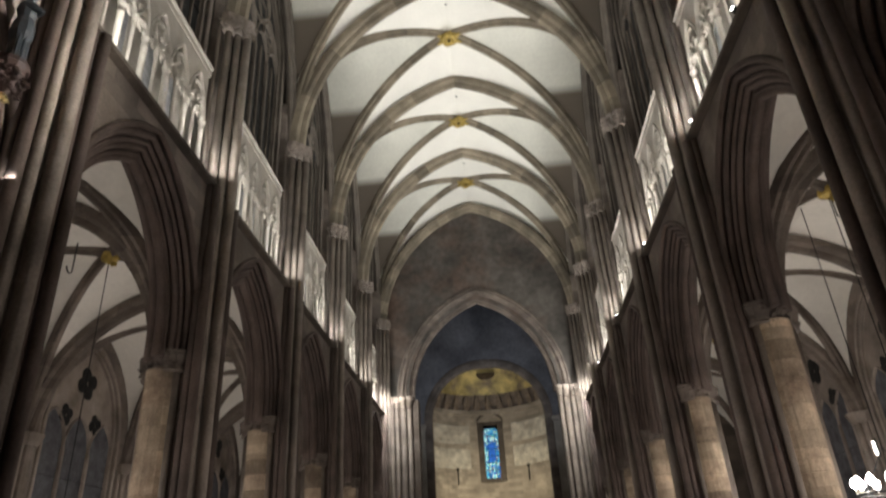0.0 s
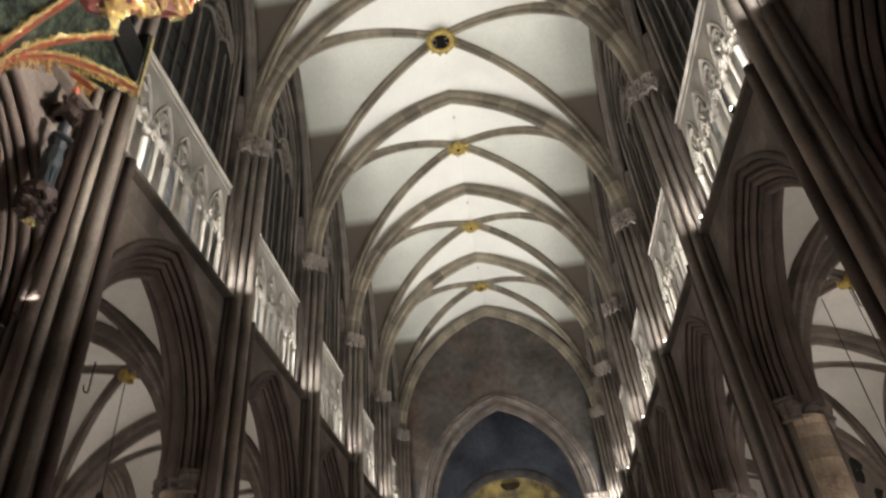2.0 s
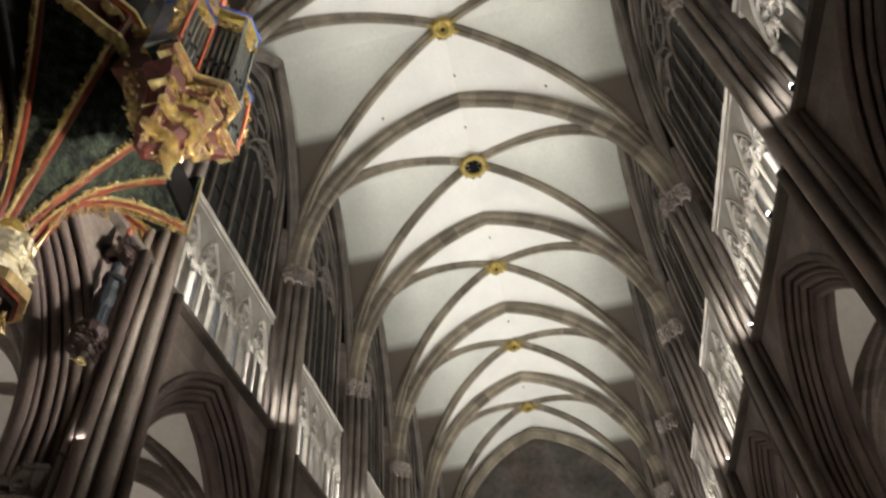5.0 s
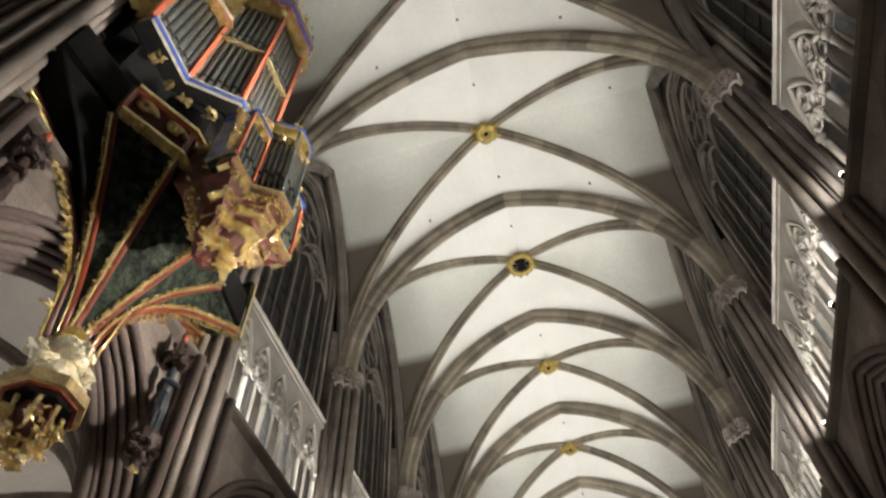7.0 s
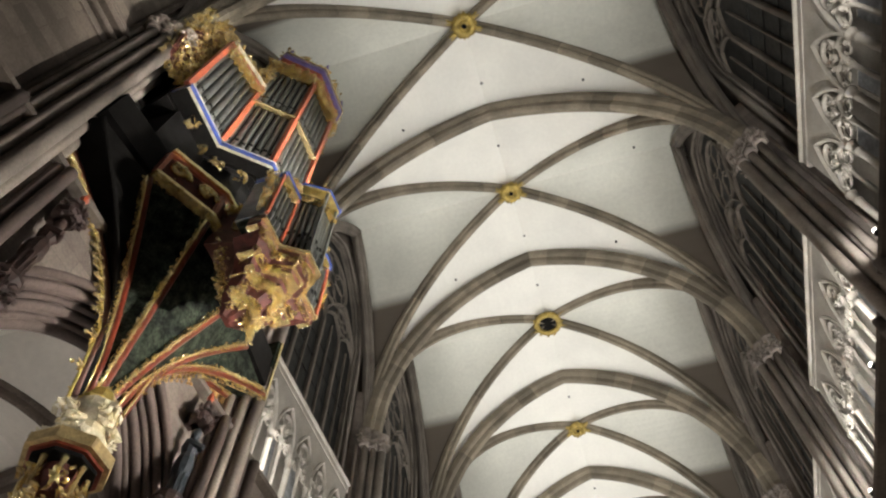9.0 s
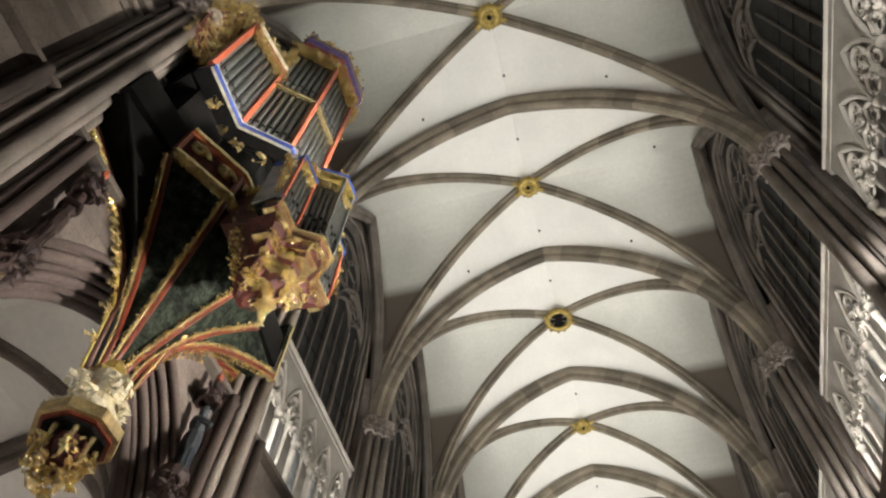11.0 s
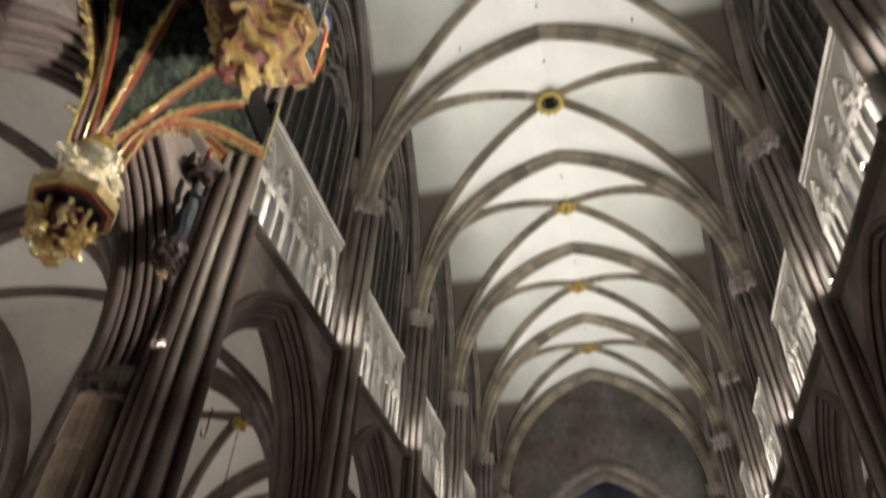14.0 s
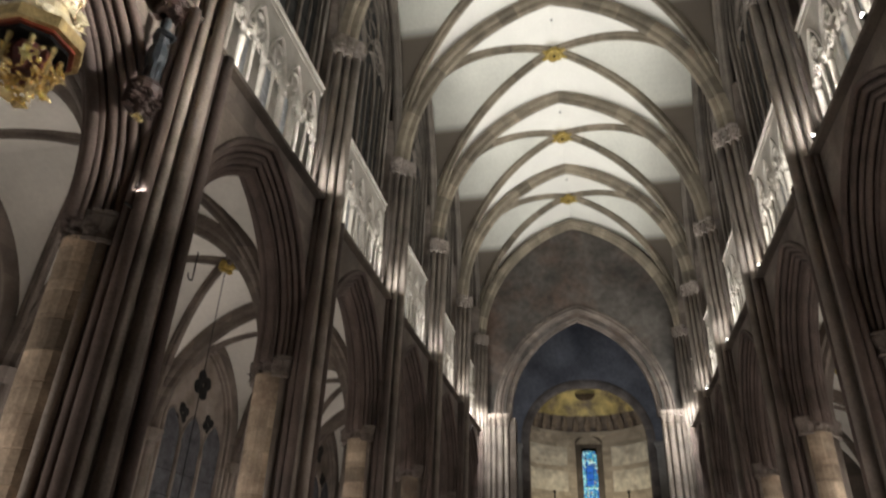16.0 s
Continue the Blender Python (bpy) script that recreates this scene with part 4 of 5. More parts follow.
def pipes(p, q, z0, tops, n, parent, tag, r_scale=0.46, mouth=0.5):
    """A field of pipes between two corners: cylinders with a pointed foot and a mouth."""
    d, nrm, ln = face_frame(p, q)
    w = ln / n
    for i in range(n):
        t = (i + 0.5) / n
        c = Vector((p[0], p[1], 0)) + d * (ln * t) - nrm * (w * 0.55)
        zt = tops[0] + (tops[1] - tops[0]) * t
        r = w * r_scale
        foot = min(0.5, (zt - z0) * 0.16)
        body = lathe([(r * 0.25, z0), (r, z0 + foot), (r, z0 + foot + 0.001), (r, zt)], 10, c.x, c.y)
        pipe = part("pipe", mesh_of("pipe", *body, PIPE, True), parent)
        mz = z0 + foot + 0.06 + (0.12 * (i % 2))
        o = c + nrm * (r * 0.86)
        part("mouth", mesh_of("mouth", *moved(bevel_box(-r * 0.6, r * 0.6, -0.012, 0.03, 0, 0.14, 0.008), Matrix.Translation((o.x, o.y, mz)) @ Matrix.Rotation(math.atan2(d.y, d.x), 4, "Z")), BLACK), pipe)


def cornice(poly, z, steps, parent):
    """Stepped mouldings along an open polygon: (grow, height, material, name)."""
    for grow, h, mat, name in steps:
        pts = []
        for i, (x, y) in enumerate(poly):
            ns = []
            if i:
                ns.append(face_frame(poly[i - 1], poly[i])[1])
            if i < len(poly) - 1:
                ns.append(face_frame(poly[i], poly[i + 1])[1])
            nv = sum(ns, Vector()).normalized()
            k = grow / max(nv.dot(ns[0]), 0.4)
            pts.append((x + nv.x * k, y + nv.y * k))
        inner = [(x - 0.35, y) for x, y in poly]
        v = [(x, y, zz) for zz in (z, z + h) for x, y in pts + inner[::-1]]
        m = len(pts) * 2
        f = [(i, (i + 1) % m, m + (i + 1) % m, m + i) for i in range(m)]
        f += [(i, i + 1, m - 2 - i, m - 1 - i)[::-1] for i in range(len(pts) - 1)] + [(m + i, m + i + 1, 2 * m - 2 - i, 2 * m - 1 - i) for i in range(len(pts) - 1)]
        part(name, flip_out(mesh_of(name, v, f, mat)), parent)
        z += h
    return z


def inset(poly, dx):
    return [(x - dx, y) for x, y in poly]


# main case: wings, oblique flats and a tall middle tower
A, B, C = (1.5, -3.35), (1.5, -1.68), (2.55, -0.74)
MAIN = [A, B, C, (C[0], -C[1]), (B[0], -B[1]), (A[0], -A[1])]
ZM = 17.95
case = part("main_case", mesh_of("main_case", *joined(prism([(0.15, -3.15)] + inset(MAIN, 0.42) + [(0.15, 3.15)], ZM - 0.1, 22.6), prism([(0.15, -1.7), (1.0, -1.7), (2.0, -0.72), (2.0, 0.72), (1.0, 1.7), (0.15, 1.7)], 22.6, 26.4)), BLACK), organ, label="black painted organ case body")
zc = cornice(MAIN, ZM - 0.06, ((0.1, 0.05, BLACK, "cornice_soffit"), (0.17, 0.025, IVORY, "cornice_fillet"), (0.2, 0.17, BLUE, "cornice_blue"), (0.23, 0.03, IVORY, "cornice_fillet"), (0.14, 0.03, DARKRED, "cornice_shade"), (0.16, 0.05, GOLD, "cornice_gilt"), (0.06, 0.08, RED, "cornice_red")), organ)
tops = {0: (22.4, 23.1), 1: (26.3, 26.6), 2: (26.6, 26.6), 3: (26.6, 26.3), 4: (23.1, 22.4)}
zt_post = [22.5, 23.3, 26.7, 26.7, 23.3, 22.5]
for (x, y), zt in zip(MAIN, zt_post):
    bar((x, y, zc - 0.05), (x, y, zt), 0.16, 0.16, RED, "post")
for i in range(5):
    p, q = MAIN[i], MAIN[i + 1]
    d, nrm, ln = face_frame(p, q)
    t0, t1 = tops[i]
    tall = i in (1, 2, 3)
    a, b2 = Vector((p[0], p[1], 0)), Vector((q[0], q[1], 0))
    mid = 21.9
    if tall:
        pipes(p, q, zc, (mid - 0.1, mid - 0.1), 7, organ, i)
        pipes(p, q, mid + 0.15, (25.4, 25.4), 7, organ, i)
        bar(a + Vector((0, 0, mid)), b2 + Vector((0, 0, mid)), 0.2, 0.1, GOLD, "gilt_transom")
        bar(a + Vector((0, 0, 26.55)), b2 + Vector((0, 0, 26.55)), 0.2, 0.16, RED, "top_rail")
        gold_swags(46, [tuple(a + Vector((0, 0, 25.75))), tuple(b2 + Vector((0, 0, 25.8)))], 0.34, 0.2, squash=0.4, count=22)
        gold_swags(12, [tuple(a + Vector((0, 0, zc + 0.08))), tuple(b2 + Vector((0, 0, zc + 0.08)))], 0.08)
    else:
        pipes(p, q, zc, (t0 - 0.4, t1 - 0.4), 7, organ, i)
        bar(a + Vector((0, 0, t0)), b2 + Vector((0, 0, t1)), 0.18, 0.14, RED, "top_rail")
        bar(a + Vector((0.1, 0, t0 + 0.2)), b2 + Vector((0.1, 0, t1 + 0.25)), 0.1, 0.08, IVORY, "gilt_fillet")
        gold_swags(40, [tuple(a + Vector((0, 0, t0 - 0.35))), tuple(b2 + Vector((0, 0, t1 - 0.35)))], 0.28, 0.2, squash=0.4, count=20)
        bar(a + Vector((0, 0, zc + 0.04)), b2 + Vector((0, 0, zc + 0.04)), 0.12, 0.1, GOLD, "gilt_sill")
# crowning cornice of the tower, crest and pinnacles
tower = [(1.2, -1.75), B, C, (C[0], -C[1]), (B[0], -B[1]), (1.2, 1.75)]
CREST = material("violet_paint", (0.13, 0.10, 0.26), 0.45, vary=0.3, scale=6, fine=30)
zz = cornice(tower[1:5], 26.65, ((0.1, 0.12, RED, "crown_red"), (0.25, 0.22, CREST, "crown_violet"), (0.3, 0.08, GOLD, "crown_gilt")), organ)
gold_swags(70, [(x, y, zz + 0.25) for x, y in tower[1:5]], 0.34, 0.2, squash=0.5, name="crest", count=20)
for x, y in tower[1:5]:
    part("pinnacle", mesh_of("pinnacle", *lathe([(0.09, zz - 0.1), (0.13, zz + 0.1), (0.06, zz + 0.25), (0.1, zz + 0.5), (0.03, zz + 0.7), (0.06, zz + 0.85), (0.01, zz + 1.1)], 8, x + 0.15, y), CREST), organ)
# carved wings at both ends of the case
for k in (-1, 1):
    for z in (18.6, 19.4, 20.2, 21.0, 21.8, 22.6, 23.3):
        wdt = 1.25 - 0.12 * abs(z - 21.5)
        for dz in (0.0, 0.27, 0.54):
            gold_swags(22, [(1.2, k * 3.2, z + dz), (0.95, k * (3.25 + wdt), z + dz + 0.25)], 0.15, 0.34, squash=0.35, name="carved_wing", count=8)
    wing = [(k * 3.2, 18.7), (k * 4.1, 19.2), (k * 4.3, 20.6), (k * 4.0, 22.2), (k * 3.6, 23.4), (k * 3.2, 23.2)]
    wv = [(x, y, z) for x in (1.0, 1.06) for y, z in wing]
    part("wing_board", flip_out(mesh_of("wing_board", wv, [(0, 1, 2, 3, 4, 5), (6, 7, 8, 9, 10, 11)] + [(i, (i + 1) % 6, 6 + (i + 1) % 6, 6 + i) for i in range(6)], CARVED)), organ)
    gold_swags(22, [(1.3, k * 3.1, 22.9), (1.3, k * 1.9, 24.2)], 0.26, squash=0.5, name="carved_wing")
    gold_swags(30, [(1.4, k * 1.8, 23.8), (1.4, k * 1.75, 26.4)], 0.24, squash=0.5, name="carved_wing")
# dark lower body down to the gallery
low = [(0.15, -2.9), (1.15, -2.9), (1.15, -1.55), (1.9, -0.7), (1.9, 0.7), (1.15, 1.55), (1.15, 2.9), (0.15, 2.9)]
part("lower_case", mesh_of("lower_case", *prism(low, 15.2, ZM - 0.05), BLACK), organ)
gold_swags(10, [(1.5, -2.9, 17.55), (1.35, -1.6, 17.55), (2.2, -0.7, 17.55), (2.2, 0.7, 17.55), (1.35, 1.6, 17.55), (1.5, 2.9, 17.55)], 0.16)

# hanging console: ribs fan out from the pendant to the gallery's edge
Z1 = 14.9
TIPS = [(0.25, -3.95, Z1 - 0.1, 0.4, -0.5, -0.45), (1.1, -3.85, Z1 - 0.1, 0.42, -0.45, -0.35), (1.28, -2.35, Z1, 0.7, -0.28, -0.15), (1.95, -1.0, Z1, 1.0, -0.1, 0.0), (1.95, 1.0, Z1, 0.85, 0.14, -0.05), (1.28, 2.4, Z1, 0.58, 0.34, -0.25), (1.1, 3.85, Z1 - 0.1, 0.36, 0.5, -0.45), (0.25, 3.95, Z1 - 0.1, 0.35, 0.5, -0.55)]
ROOT = Vector((0.72, 0, 10.75))
NS = 14


def rib_curve(tip):
    x, y, z, e, oy, oz = tip
    out = []
    for i in range(NS + 1):
        t = i / NS
        out.append(Vector((ROOT.x + (x - ROOT.x) * t, oy + (y - oy) * t, ROOT.z + oz + (z - ROOT.z - oz) * t ** e)))
    return out


curves = [rib_curve(t) for t in TIPS]
for c0, c1 in zip(curves, curves[1:]):
    v = [tuple(p) for p in c0] + [tuple(p) for p in c1]
    m = NS + 1
    v += [(x - 0.06, y, z + 0.1) for x, y, z in v]
    f = []
    for i in range(NS):
        f += [(i, m + i, m + i + 1, i + 1), (2 * m + i, 2 * m + i + 1, 3 * m + i + 1, 3 * m + i)]
    # the unlit west side is put into the colour: black instead of green
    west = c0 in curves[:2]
    part("console_panel", flip_out(mesh_of("console_panel", v, f, BLACK if west else GREEN)), organ, label="west console panel blackened for shade" if west else "dark green marbled console panel")


def tube_along(pts, r, n=6, taper=1.0):
    """A round bar through points in space."""
    v, f = [], []
    for i, p in enumerate(pts):
        a, b3 = pts[max(i - 1, 0)], pts[min(i + 1, len(pts) - 1)]
        t = (b3 - a).normalized()
        u = t.cross(Vector((0, 0, 1)))
        u = u.normalized() if u.length > 1e-4 else Vector((1, 0, 0))
        w = u.cross(t)
        rr = r * (taper + (1 - taper) * i / (len(pts) - 1))
        v += [tuple(p + (u * math.cos(q) + w * math.sin(q)) * rr) for q in [2 * math.pi * j / n for j in range(n)]]
    for i in range(len(pts) - 1):
        f += [(i * n + j, i * n + (j + 1) % n, (i + 1) * n + (j + 1) % n, (i + 1) * n + j) for j in range(n)]
    return v, f + [tuple(range(n))[::-1], tuple((len(pts) - 1) * n + j for j in range(n))]


# the two west ribs and their gilding get darker colours for shade
for k, c in enumerate(curves):
    rib = part("console_rib", mesh_of("console_rib", *tube_along([p + Vector((0.04, 0, -0.05)) for p in c], 0.062), BLACK if k == 1 else DARKRED if k == 0 else RIBRED, True), organ, label="west console rib darkened for shade" if k < 2 else "red console rib with gilt edge")
    run = (c[-1] - c[0]).normalized()
    lat = run.cross(Vector((0.6, 0, -0.8))).normalized()
    for q in (-1,) if k != 1 else ():
        part("gilt_edge", mesh_of("gilt_edge", *tube_along([p + lat * (0.1 * q) + Vector((0.07, 0, -0.08)) for p in c], 0.034), OLDGOLD if k < 2 else GOLD, True), rib)
        gold_swags(46 if k < 4 else 30, [tuple(p + lat * (0.12 * q) + Vector((0.06, 0, -0.1))) for p in c], 0.07 if k < 4 else 0.085, 0.36, count=8, mat=OLDGOLD if k < 2 else GOLD, name="leaf_carving", parent=rib)

# fringe of carved leaves under the outer ribs
DIMGOLD = material("dark_gilding", (0.34, 0.2, 0.07), 0.4, metal=0.6, vary=0.4, scale=5, fine=30)


def leaf_fringe(line, out, n, size, mat):
    """A row of pointed leaves, each of three blades with a curled tip, along a rib."""
    items = []
    for i in range(n):
        t = (i + rng.uniform(0.3, 0.7)) / n * (len(line) - 1)
        k = min(int(t), len(line) - 2)
        p = line[k].lerp(line[k + 1], t - k)
        run = (line[k + 1] - line[k]).normalized()
        for turn, ln in ((-0.5, 0.75), (0.0, 1.0), (0.5, 0.75)):
            d = (out + run * turn + Vector((rng.uniform(-0.2, 0.2), 0, 0))).normalized()
            q = size * ln * rng.uniform(0.8, 1.2)
            m = d.to_track_quat("Z", "Y").to_matrix().to_4x4()
            items.append(moved(OCTA, Matrix.Translation(p + d * q * 0.8) @ m @ Matrix.Diagonal((q * 0.3, q * 0.22, q, 1))))
        items.append(moved(OCTA, Matrix.Translation(p + out * size * 1.75) @ Matrix.Diagonal((size * 0.3, size * 0.3, size * 0.3, 1))))
    tagged(part("leaf_fringe", mesh_of("leaf_fringe", *joined(*items), mat), organ, label="row of gilded pointed leaves"), kind="stuff")


leaf_fringe(curves[0], Vector((0.1, -0.9, -0.4)).normalized(), 26, 0.21, GOLD)
leaf_fringe(curves[6], Vector((0.1, 0.1, -1)), 28, 0.15, GOLD)
leaf_fringe(curves[7], Vector((0.0, 0.2, -1)).normalized(), 22, 0.15, DIMGOLD)

# gallery parapet with scrollwork
ZP = Z1 + 0.3
PAR = [(0.2, -3.95), (1.12, -3.9), (1.3, -2.35), (1.98, -1.02), (1.98, 1.02), (1.3, 2.35), (1.12, 3.9), (0.2, 3.95)]
part("parapet", mesh_of("parapet", *prism([(0.1, -3.9)] + inset(PAR, 0.05)[1:7] + [(0.1, 3.9)], ZP - 0.05, ZP + 1.05), BLACK), organ)
for i in range(2, 5):
    p, q = PAR[i], PAR[i + 1]
    part("parapet_panel", mesh_of("parapet_panel", *prism([(p[0] - 0.3, p[1]), (p[0], p[1]), (q[0], q[1]), (q[0] - 0.3, q[1])], ZP + 0.12, ZP + 0.88), CARVED), organ, label="carved dark red parapet panel with gilt scrolls")
cornice(PAR[2:6], ZP - 0.08, ((0.1, 0.1, GOLD, "parapet_gilt"), (0.05, 0.08, RED, "parapet_red")), organ)
cornice(PAR[2:6], ZP + 0.9, ((0.06, 0.1, RED, "parapet_red"), (0.14, 0.12, GOLD, "parapet_gilt")), organ)
for i in range(2, 5):
    p, q = PAR[i], PAR[i + 1]
    d, nrm, ln = face_frame(p, q)
    nsc = 2
    for k in range(nsc):
        c = Vector((p[0], p[1], ZP + 0.5)) + d * ln * (k + 0.5) / nsc + nrm * 0.04
        spiral = [c + d * (0.3 - 0.022 * j) * math.cos(j * 0.55) + Vector((0, 0, (0.3 - 0.022 * j) * math.sin(j * 0.55))) + nrm * (0.004 * j) for j in range(13)]
        part("scroll", mesh_of("scroll", *tube_along(spiral, 0.075, 6), GOLD, True), organ)
        tagged(part("scroll_boss", mesh_of("scroll_boss", *moved(leaf_clump(rng, 0.16, 16, 0.5), Matrix.Translation(c)), GOLD), organ), kind="stuff")
    bar((*p, ZP), (*p, ZP + 0.95), 0.14, 0.12, RED, "parapet_post")
    gold_swags(30, [(p[0] + 0.05, p[1], ZP - 0.22), (q[0] + 0.05, q[1], ZP - 0.22)], 0.15, 0.25, squash=0.6, count=12)
for k in (1,):
    bar((1.15, k * 3.92, Z1 - 0.3), (1.15, k * 3.92, Z1 + 2.0), 0.08, 0.08, GOLD, "corner_post")
    part("end_panel", mesh_of("end_panel", *prism([(0.1, k * 3.8), (1.12, k * 3.8), (1.12, k * 3.88), (0.1, k * 3.88)], Z1 + 0.9, Z1 + 2.0), GREEN), organ)

# pendant: carved figure group and a turned drop, as plain shapes
part("pendant_collar", mesh_of("pendant_collar", *lathe([(0.1, 10.95), (0.26, 10.75), (0.34, 10.5), (0.24, 10.38)], 10, ROOT.x, 0), OLDGOLD), organ)
tagged(part("pendant_boss", mesh_of("pendant_boss", *joined(lathe([(0.22, 10.6), (0.38, 10.45), (0.4, 10.2), (0.36, 9.95), (0.5, 9.7), (0.58, 9.42)], 12, ROOT.x + 0.03, 0.06), *[moved(leaf_clump(rng, 0.2, 16, 0.36), Matrix.Translation((ROOT.x + 0.45 * math.cos(q), 0.06 + 0.5 * math.sin(q), 10.15 - 0.3 * (k % 3)))) for k, q in enumerate([j * 0.5 for j in range(13)])]), IVORY), organ), kind="stuff")
octa = [(ROOT.x + 0.72 * math.cos(q), 0.72 * math.sin(q)) for q in [(j + 0.5) * math.pi / 4 for j in range(8)]]
part("pendant_plate", mesh_of("pendant_plate", *joined(prism(octa, 9.62, 9.84)), material("worn_gilding", (0.4, 0.3, 0.14), 0.45, metal=0.5, vary=0.4, scale=5, fine=30)), organ, pose(0, 0.12, -0.38))
part("pendant_band", mesh_of("pendant_band", *prism([((x - ROOT.x) * 0.86 + ROOT.x, y * 0.86) for x, y in octa], 9.57, 9.62), RIBRED), organ, pose(0, 0.12, -0.38))
part("pendant_soffit", mesh_of("pendant_soffit", *prism([((x - ROOT.x) * 0.76 + ROOT.x, y * 0.76) for x, y in octa], 9.5, 9.57), BLACK), organ, pose(0, 0.12, -0.38))
part("pendant_frame", mesh_of("pendant_frame", *joined(*[lathe([(0.025, 8.95), (0.05, 9.1), (0.03, 9.3), (0.06, 9.5)], 6, ROOT.x + 0.42 * math.cos(q), 0.42 * math.sin(q)) for q in [j * math.pi / 4 for j in range(8)]]), GOLD), organ, pose(0, 0.12, -0.38))
part("pendant_core", mesh_of("pendant_core", *lathe([(0.3, 9.5), (0.34, 9.3), (0.22, 9.0)], 8, ROOT.x, 0), CARVED), organ, pose(0, 0.12, -0.38))
tagged(part("pendant_drop", mesh_of("pendant_drop", *joined(*[moved(leaf_clump(rng, 0.17, 20, 0.3), Matrix.Translation((ROOT.x + (0.3 + 0.12 * (j % 2)) * math.cos(q), (0.3 + 0.12 * (j % 2)) * math.sin(q), 8.9 + 0.3 * (j % 2)))) for j, q in enumerate([j * math.pi / 5 for j in range(10)])], moved(leaf_clump(rng, 0.22, 9, 0.6), Matrix.Translation((ROOT.x, 0, 8.75)))), GOLD), organ, pose(0, 0.12, -0.38)), kind="stuff")

# small positive case before the gallery
J, K, L = (3.8, -1.3), (3.8, -0.6), (4.3, -0.26)
SMALL = [J, K, L, (L[0], -L[1]), (K[0], -K[1]), (J[0], -J[1])]
ZS = 13.75
pos = part("positive_case", mesh_of("positive_case", *joined(prism([(3.1, -1.25)] + inset(SMALL, 0.16) + [(3.1, 1.25)], ZS, 15.6), prism([(3.1, -0.6), (3.6, -0.6), (4.1, -0.24), (4.1, 0.24), (3.6, 0.6), (3.1, 0.6)], 15.6, 16.3)), GREEN), organ, label="small grey-green positive organ case")
cornice([(x - 0.3, y * 0.72) for x, y in SMALL], ZS - 0.72, ((0.0, 0.05, GOLD, "base_gilt"), (-0.02, 0.14, CARVED, "base_dark"), (0.06, 0.05, GOLD, "base_gilt")), organ)
cornice([(x - 0.5, y * 0.5) for x, y in SMALL], ZS - 1.02, ((0.0, 0.05, GOLD, "base_gilt"), (-0.03, 0.14, CARVED, "base_dark")), organ)
cornice(SMALL, ZS - 0.42, ((-0.1, 0.05, GOLD, "base_gilt"), (-0.04, 0.14, CARVED, "base_dark"), (0.06, 0.06, GOLD, "base_gilt"), (0.0, 0.12, CARVED, "base_dark")), organ)
zs_top = [15.7, 15.75, 16.45, 16.45, 15.75, 15.7]
for (x, y), zt in zip(SMALL, zs_top):
    bar((x, y, ZS), (x, y, zt), 0.07, 0.07, RED if abs(y) > 0.3 else PIPE, "post")
for i in range(5):
    p, q = SMALL[i], SMALL[i + 1]
    zt = 15.6 if i in (0, 4) else 15.95
    pipes(p, q, ZS + 0.02, (zt - 0.25, zt - 0.25), 5, organ, i, 0.44)
    gold_swags(9, [(p[0], p[1], zt - 0.1), (q[0], q[1], zt - 0.1)], 0.1, squash=0.5)
for k in (-1, 1):
    seg = [(J[0], k * 1.32), (K[0], k * 0.6)] if k < 0 else [(K[0], 0.6), (J[0], 1.32)]
    cornice(seg, 15.68, ((0.05, 0.02, OLDGOLD, "cornice_soffit"), (0.08, 0.06, BLUE, "cornice_blue"), (0.06, 0.03, IVORY, "cornice_fillet")), organ)
    part("side_panel", mesh_of("side_panel", *box(3.08, 3.72, k * 1.27 - 0.03, k * 1.27 + 0.03, ZS + 0.05, 15.6), PIPE), organ, label="dull grey side panel")
    bar((3.1, k * 1.3, 15.66), (3.85, k * 1.3, 15.66), 0.1, 0.14, BLUE, "cornice_blue")
    gold_swags(8, [(3.7, k * 1.42, 14.0), (3.7, k * 1.5, 15.4)], 0.16, squash=0.6, name="carved_wing")
    gold_swags(6, [(3.8, k * 1.0, 15.95), (3.8, k * 0.7, 16.2)], 0.14, squash=0.6)
cornice(SMALL[1:5], 16.4, ((0.07, 0.02, OLDGOLD, "cornice_soffit"), (0.1, 0.07, BLUE, "cornice_blue"), (0.06, 0.035, IVORY, "cornice_fillet"), (0.02, 0.05, RED, "cornice_red")), organ)
gold_swags(8, [(4.2, -0.4, 16.75), (4.2, 0.4, 16.75)], 0.14, squash=0.6, name="crest")
# its corbel of red and gilded carving, and the neck that ties it to the gallery
lv = []
for zz, sc, xb in ((ZS - 0.42, 0.92, 0.0), (ZS - 0.6, 0.66, -0.05), (ZS - 0.95, 0.52, -0.1), (ZS - 1.3, 0.36, -0.3), (ZS - 1.5, 0.12, -0.45)):
    ring = [(3.1, -1.25)] + SMALL + [(3.1, 1.25)]
    lv.append([(3.1 + (x - 3.1) * sc + xb, y * sc, zz) for x, y in ring])
v = [p for r in lv for p in r]
m = 8
f = [(k * m + i, k * m + (i + 1) % m, (k + 1) * m + (i + 1) % m, (k + 1) * m + i) for k in range(4) for i in range(m)] + [tuple(range(4 * m, 5 * m))]
part("corbel", flip_out(mesh_of("corbel", v, f, CARVED)), organ, label="dark red corbel with gilded carving")
for r, q in zip(lv[:4], (0.08, 0.1, 0.12, 0.12)):
    gold_swags(44, r[1:7], q * 1.2, 0.3, squash=0.8, name="corbel_carving", count=14)
